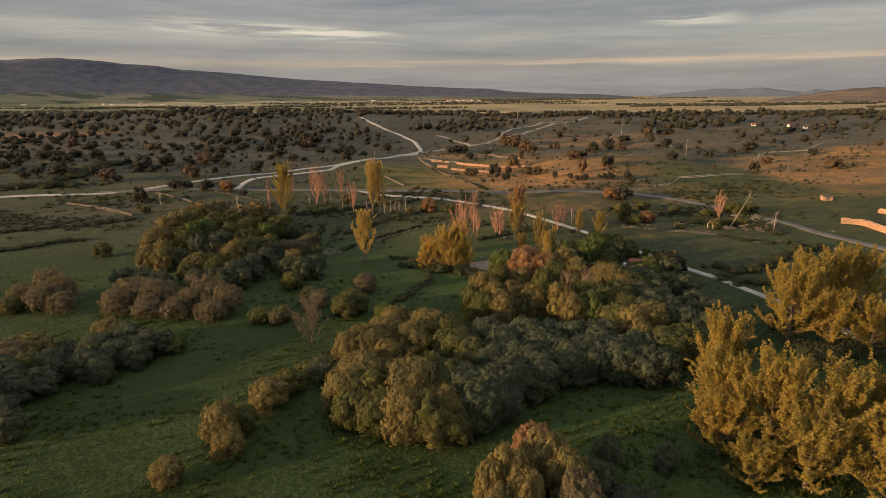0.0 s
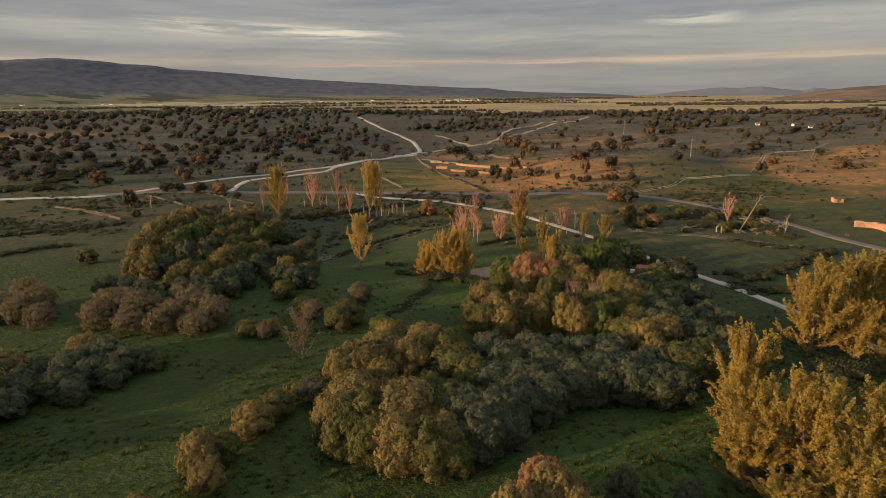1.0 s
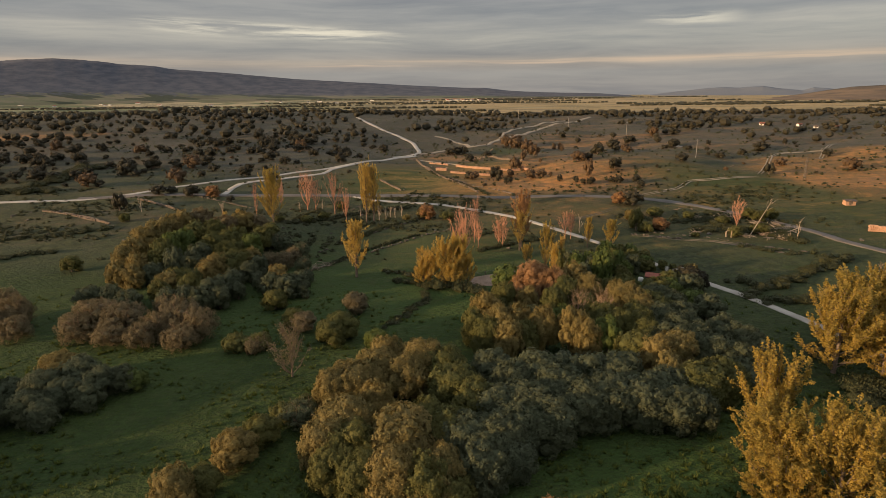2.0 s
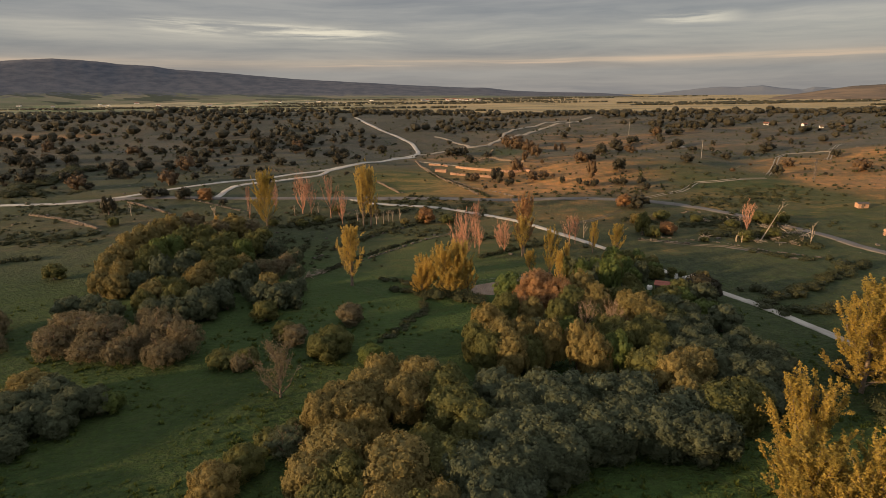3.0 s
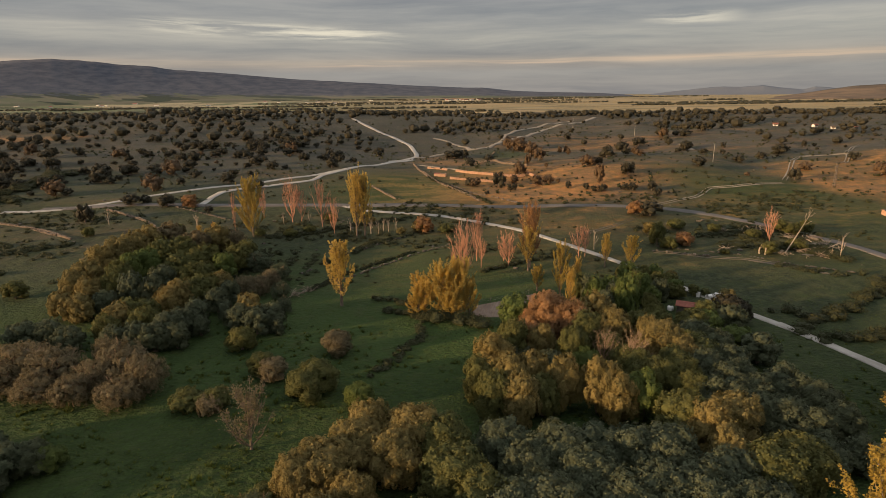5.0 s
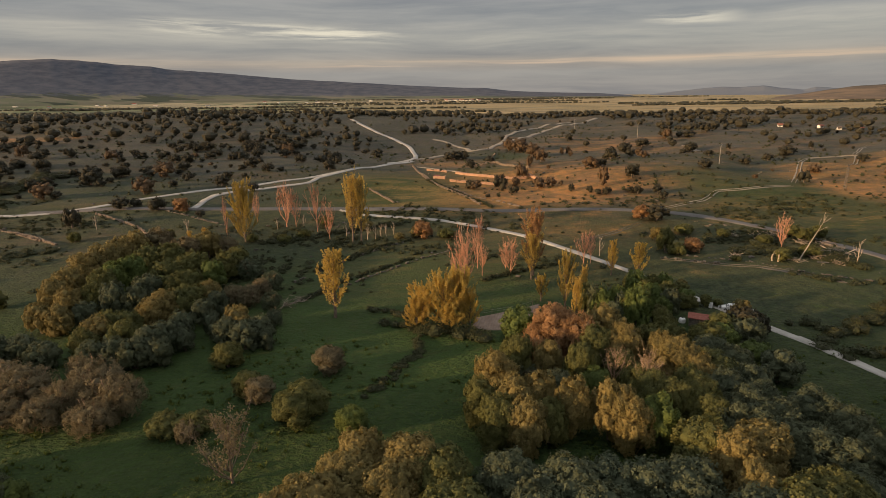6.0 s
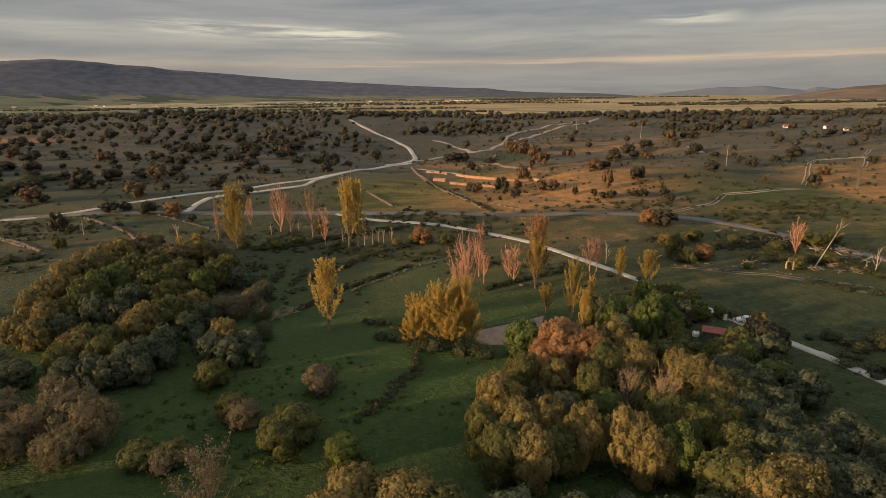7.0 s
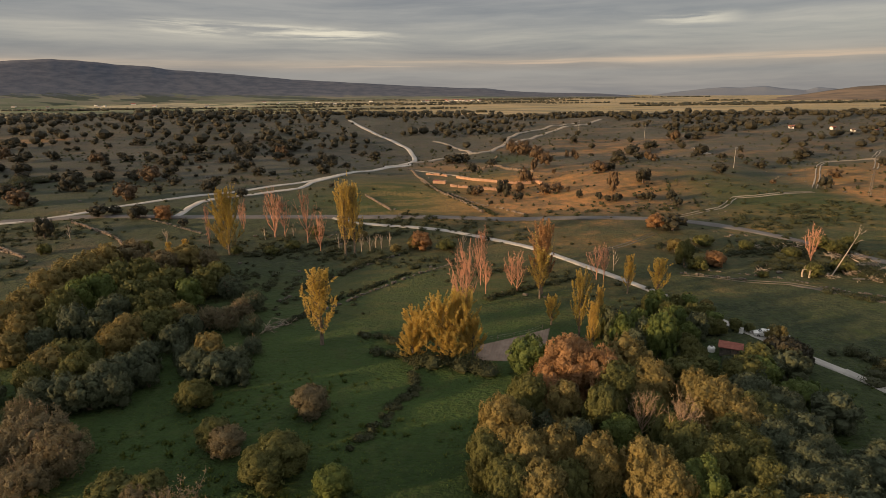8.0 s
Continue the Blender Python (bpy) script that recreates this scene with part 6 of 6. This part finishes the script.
for k in range(5):
    g = np.random.default_rng(190 + k)
    s = Shape()
    long = g.uniform(1.8, 3.4)
    bow = g.normal(0, 0.2, 2)
    s.tube([(0, 0, -long * 0.4), (*bow, long * 0.1), (0, 0, long * 0.6)], [0.06, 0.045, 0.012], 4)
    for _ in range(6):
        u = g.uniform(-0.2, 0.45)
        s.tube([(bow[0] * 0.8, bow[1] * 0.8, long * u), (*g.normal(0, 0.3, 2), long * u + g.uniform(0.3, 0.9))], [0.03, 0.01], 3)
    LOPPED.append(s.mesh("branch", DEAD))
for k, q in enumerate(BRUSH):
    g = np.random.default_rng(200 + k)
    wide = g.uniform(1.2, 2.4)
    pile = place("brush_pile", "heap of cut pale branches lying in rough grass", "brush pile", *q, 0, 1.0, "brush piles")
    for j in range(15):
        b = part("branch", LOPPED[(j + k) % len(LOPPED)], pile, DEAD if (j + k) % 3 else BARK)
        b.location = (*g.normal(0, wide * 0.4, 2), 0.05 + 0.05 * j)
        b.rotation_euler = (radians(g.uniform(62, 88)), 0, g.uniform(0, 6.28))
for k, q in enumerate(VILLAGE):
    g = np.random.default_rng(80 + k)
    house("small white house among distant trees", *q, g.uniform(2.4, 3.6), 2.4, 1.5, 2.1, g.uniform(-25, 25), STONE if k % 3 == 1 else WHITE, SLATE if k % 2 else TILE, "houses behind the pasture")
for k in range(26):
    g = np.random.default_rng(120 + k)
    u = g.uniform(-1, 1)
    x, y = 60 + u * 150 + (k % 4 == 0) * g.uniform(-900, 900), g.uniform(3000, 3300)
    house("white house of the far village on the plain", x, y, g.uniform(9, 20), g.uniform(7, 10), g.uniform(3, 5), g.uniform(5.5, 7.5), g.uniform(-30, 30), WHITE, TILE if k % 2 else SLATE, "far village", 3)
for k in range(12):
    g = np.random.default_rng(320 + k)
    house("white farmhouse on the far plain", g.uniform(-2100, -350), g.uniform(2300, 3300), g.uniform(10, 22), g.uniform(7, 10), g.uniform(3, 5), g.uniform(5, 7), g.uniform(-30, 30), WHITE, TILE if k % 2 else SLATE, "far farms", 3)


# ---- oaks scattered over the pasture ----
def scatter_oaks():
    g = np.random.default_rng(11)
    spots = []
    cell = 9.5
    for j in range(44):
        for i in range(-62, 58):
            y = 268 + j * cell + g.uniform(-4, 4)
            x = i * cell + g.uniform(-4, 4)
            if not -0.9 * y < x < 0.8 * y:
                continue
            thin = 0.5 + 0.5 * math.sin(x / 31.0 + 1.0 + math.sin(y / 53.0)) * math.sin(y / 37.0)
            low_edge = np.interp(x, (-400, -190, -126, -58, -15), (268, 262, 262, 306, 384))
            high_edge = np.interp(y, (372, 396, 452, 492, 547, 640), (-22, -24, -42, -66, -90, -120))
            if x < -20 and y > low_edge and x < high_edge:
                keep = 0.22 + 0.8 * thin
                if y < low_edge + 22 and x > -170:
                    keep *= 0.25
                if x < -190 and y < 330:
                    keep = 0.95
                keep *= 1 - float(hump(x, y, -335, 438, 70, 16, 1.0))
            elif y > 590:
                keep = 0.9
            elif x > 0.26 * y:
                keep = (0.85 if thin > 0.6 else 0.1) if y > 430 else 0.09
            else:
                keep = (0.75 if thin > 0.62 else 0.06) if y > 470 else 0.03
            track = np.interp(y, (375, 416, 466, 536, 590), (-14, 28, 60, 113, 147))
            if y < 262 + 0 * x or (abs(x - track) < 7 and y < 600) or (abs(x - high_edge) < 6 and 372 < y < 560):
                continue
            if g.uniform() < keep:
                spots.append((x, y, 1.0 + 2.9 * g.uniform() ** (1.2 if x < -20 else 1.7) + (1.4 if g.uniform() < 0.14 else 0.0)))
    spots.sort(key=lambda s: s[1] + 0.15 * abs(s[0] + 120))
    for x, y, r in spots[:300]:
        oak(x, y, r, r * g.uniform(1.1, 1.45), OAK if g.uniform() < (0.95 if x < -20 else 0.7) else RUSSET)
    s = Shape()
    for x, y, r in spots[300:]:
        z, t = float(height(x, y)), r * 1.45
        s.tube([(x, y, z - 0.2), (x, y, z + t * 0.4)], [0.25, 0.2], 4)
        for k in range(2):
            c = np.array((x, y, z + t * 0.5)) + g.normal(0, 0.3, 3) * (r, r, t * 0.25) * k
            q = r * (0.92 if k == 0 else g.uniform(0.5, 0.7))
            s.blob(g, c, q * 0.9, 5, 7, 0.72, 0.16)
            w = ways(g, 26, -0.1)
            s.leaves(g, c + w * (q, q, q * 0.75) * g.uniform(0.86, 1.08, (26, 1)), w, 0.42, 0.8)
    tagged(new("oak_wood", s.mesh("oak_wood", OAK)), "dark holm oaks dotted over the far pasture", "woodland", kind="stuff")


scatter_oaks()


def tree_lines():
    """Dark rows of trees between the fields of the plain."""
    g = np.random.default_rng(17)
    s = Shape()
    rows = [(-1500 + 260 * k + g.uniform(-90, 90), g.uniform(1300, 3600), g.uniform(120, 700), g.uniform(-0.12, 0.12)) for k in range(16)]
    rows += [(g.uniform(-2600, 1700), g.uniform(1250, 3400), g.uniform(200, 900), g.uniform(-0.06, 0.06)) for k in range(16)]
    rows += [(-1900, 2100, 1500, 0.02), (-600, 2500, 1100, -0.02), (200, 3500, 1400, 0.01), (-1400, 1500, 900, 0.05)]
    for x0, y0, long, slope in rows:
        for k in range(int(long / 9)):
            x = x0 + k * 9 + g.uniform(-5, 5)
            y = y0 + slope * (x - x0) + g.uniform(-12, 12)
            r = g.uniform(2.5, 6)
            if g.uniform() < 0.1:
                continue
            z = float(height(x, y))
            for _ in range(2):
                s.blob(g, (x + g.uniform(-4, 4), y, z + r * 0.45), r * 1.2, 4, 5, 0.6, 0.25)
    tagged(new("far_tree_rows", s.mesh("far_tree_rows", WOODS)), "dark rows of trees on the far plain", "woodland", kind="stuff")


tree_lines()


def tussocks():
    """Meadow grass: single blades, and domed clumps of arching blades that catch the low sun."""
    g = np.random.default_rng(23)
    s = Shape()

    def blades(x, y, a, lean, tall, wide):
        foot = np.stack((x, y, height(x, y) - 0.02), 1)
        across = np.stack((-np.sin(a), np.cos(a), np.zeros(len(a))), 1) * wide[:, None]
        tip = foot + np.stack((np.cos(a) * lean, np.sin(a) * lean, tall), 1)
        s.add(np.stack((foot - across, foot + across, tip), 1).reshape(-1, 3), np.arange(3 * len(a)).reshape(-1, 3))

    n = 60000
    y = 52 + 110 * g.uniform(0, 1, n) ** 1.7
    x = g.uniform(-0.95, 0.8, n) * (y + 12)
    keep = np.sin(x / 3.1 + 1.7 * np.sin(y / 4.3)) * np.sin(y / 2.7 + np.sin(x / 5.2)) + g.normal(0, 0.5, n) > 0.15
    x, y = np.repeat(x[keep], 2), np.repeat(y[keep], 2)
    m = len(x)
    blades(x + g.normal(0, 0.12, m), y + g.normal(0, 0.12, m), g.uniform(0, 6.28, m), g.uniform(0.1, 0.45, m), g.uniform(0.07, 0.24, m), g.uniform(0.06, 0.14, m))
    n = 10000
    y = 52 + 95 * g.uniform(0, 1, n) ** 1.6
    x = g.uniform(-0.95, 0.8, n) * (y + 12)
    keep = np.sin(x / 7.1 + 1.7 * np.sin(y / 8.3)) * np.sin(y / 6.7 + np.sin(x / 9.2)) + g.normal(0, 0.4, n) > 0.1
    size = g.uniform(0.3, 0.75, n)[keep]
    x, y, size = (np.repeat(v, 11) for v in (x[keep], y[keep], size))
    m = len(x)
    a = g.uniform(0, 6.28, m)
    d = size * g.uniform(0, 0.6, m)
    blades(x + np.cos(a) * d, y + np.sin(a) * d, a, size * g.uniform(0.3, 0.8, m), size * g.uniform(0.45, 0.95, m), size * g.uniform(0.15, 0.3, m))
    tagged(new("grass", s.mesh("grass", TUFT)), "tussocky green and yellowed meadow grass", "grass", kind="stuff")


tussocks()


def rubble():
    g = np.random.default_rng(29)
    s = Shape()
    for _ in range(2600):
        y = g.uniform(180, 560)
        x = g.uniform(-0.8, 0.75) * y
        if math.sin(x / 19.0) * math.sin(y / 23.0 + 1) + g.normal(0, 0.4) < 0.45:
            continue
        r = 0.15 + 0.5 * g.uniform() ** 2
        s.box(-r, -r * 0.7, -0.2, r, r * 0.7, r * 0.7, r * 0.25, g, g.uniform(0, 3), (x, y, float(height(x, y))))
    tagged(new("field_stones", s.mesh("field_stones", STONE)), "pale stones scattered over the pasture", "stones", kind="stuff")


rubble()


def scrub_clumps():
    """Low dark brambles and rank weeds between the meadow and the road."""
    g = np.random.default_rng(37)
    s = Shape()
    done = 0
    while done < 1500:
        y = g.uniform(172, 262)
        x = g.uniform(-0.85, 0.75) * y
        if (x > 52 and y < 205) or math.sin(x / 21.0 + 2 * math.sin(y / 17.0)) * math.sin(y / 9.0 + math.sin(x / 33.0)) + g.normal(0, 0.35) < 0.4:
            continue
        done += 1
        z, r = float(height(x, y)), 0.35 + 1.1 * g.uniform() ** 2
        t = r * g.uniform(0.5, 1.0)
        s.blob(g, (x, y, z + t * 0.2), r * 0.7, 4, 6, t / r * 0.6, 0.3)
        w = ways(g, 30 + int(24 * r * r), 0.0)
        s.leaves(g, np.array((x, y, z + t * 0.25)) + w * (r, r, t * 0.8) * g.uniform(0.7, 1.25, (len(w), 1)), w, 0.19, 0.55)
    done = 0
    while done < 1500:
        y = g.uniform(258, 560)
        x = g.uniform(-0.6, 0.75) * y
        if math.sin(x / 27.0 + 2 * math.sin(y / 31.0)) * math.sin(y / 15.0 + math.sin(x / 23.0)) + g.normal(0, 0.45) < 0.3:
            continue
        done += 1
        z, r = float(height(x, y)), 0.3 + 0.8 * g.uniform() ** 2
        s.blob(g, (x, y, z + r * 0.2), r * 0.8, 4, 5, 0.7, 0.3)
        w = ways(g, 8, 0.0)
        s.leaves(g, np.array((x, y, z + r * 0.25)) + w * r * g.uniform(0.7, 1.2, (8, 1)), w, 0.4, 0.6)
    tagged(new("scrub", s.mesh("scrub", HEDGE)), "low dark brambles and rank weeds on rough ground", "scrub", kind="stuff")


scrub_clumps()
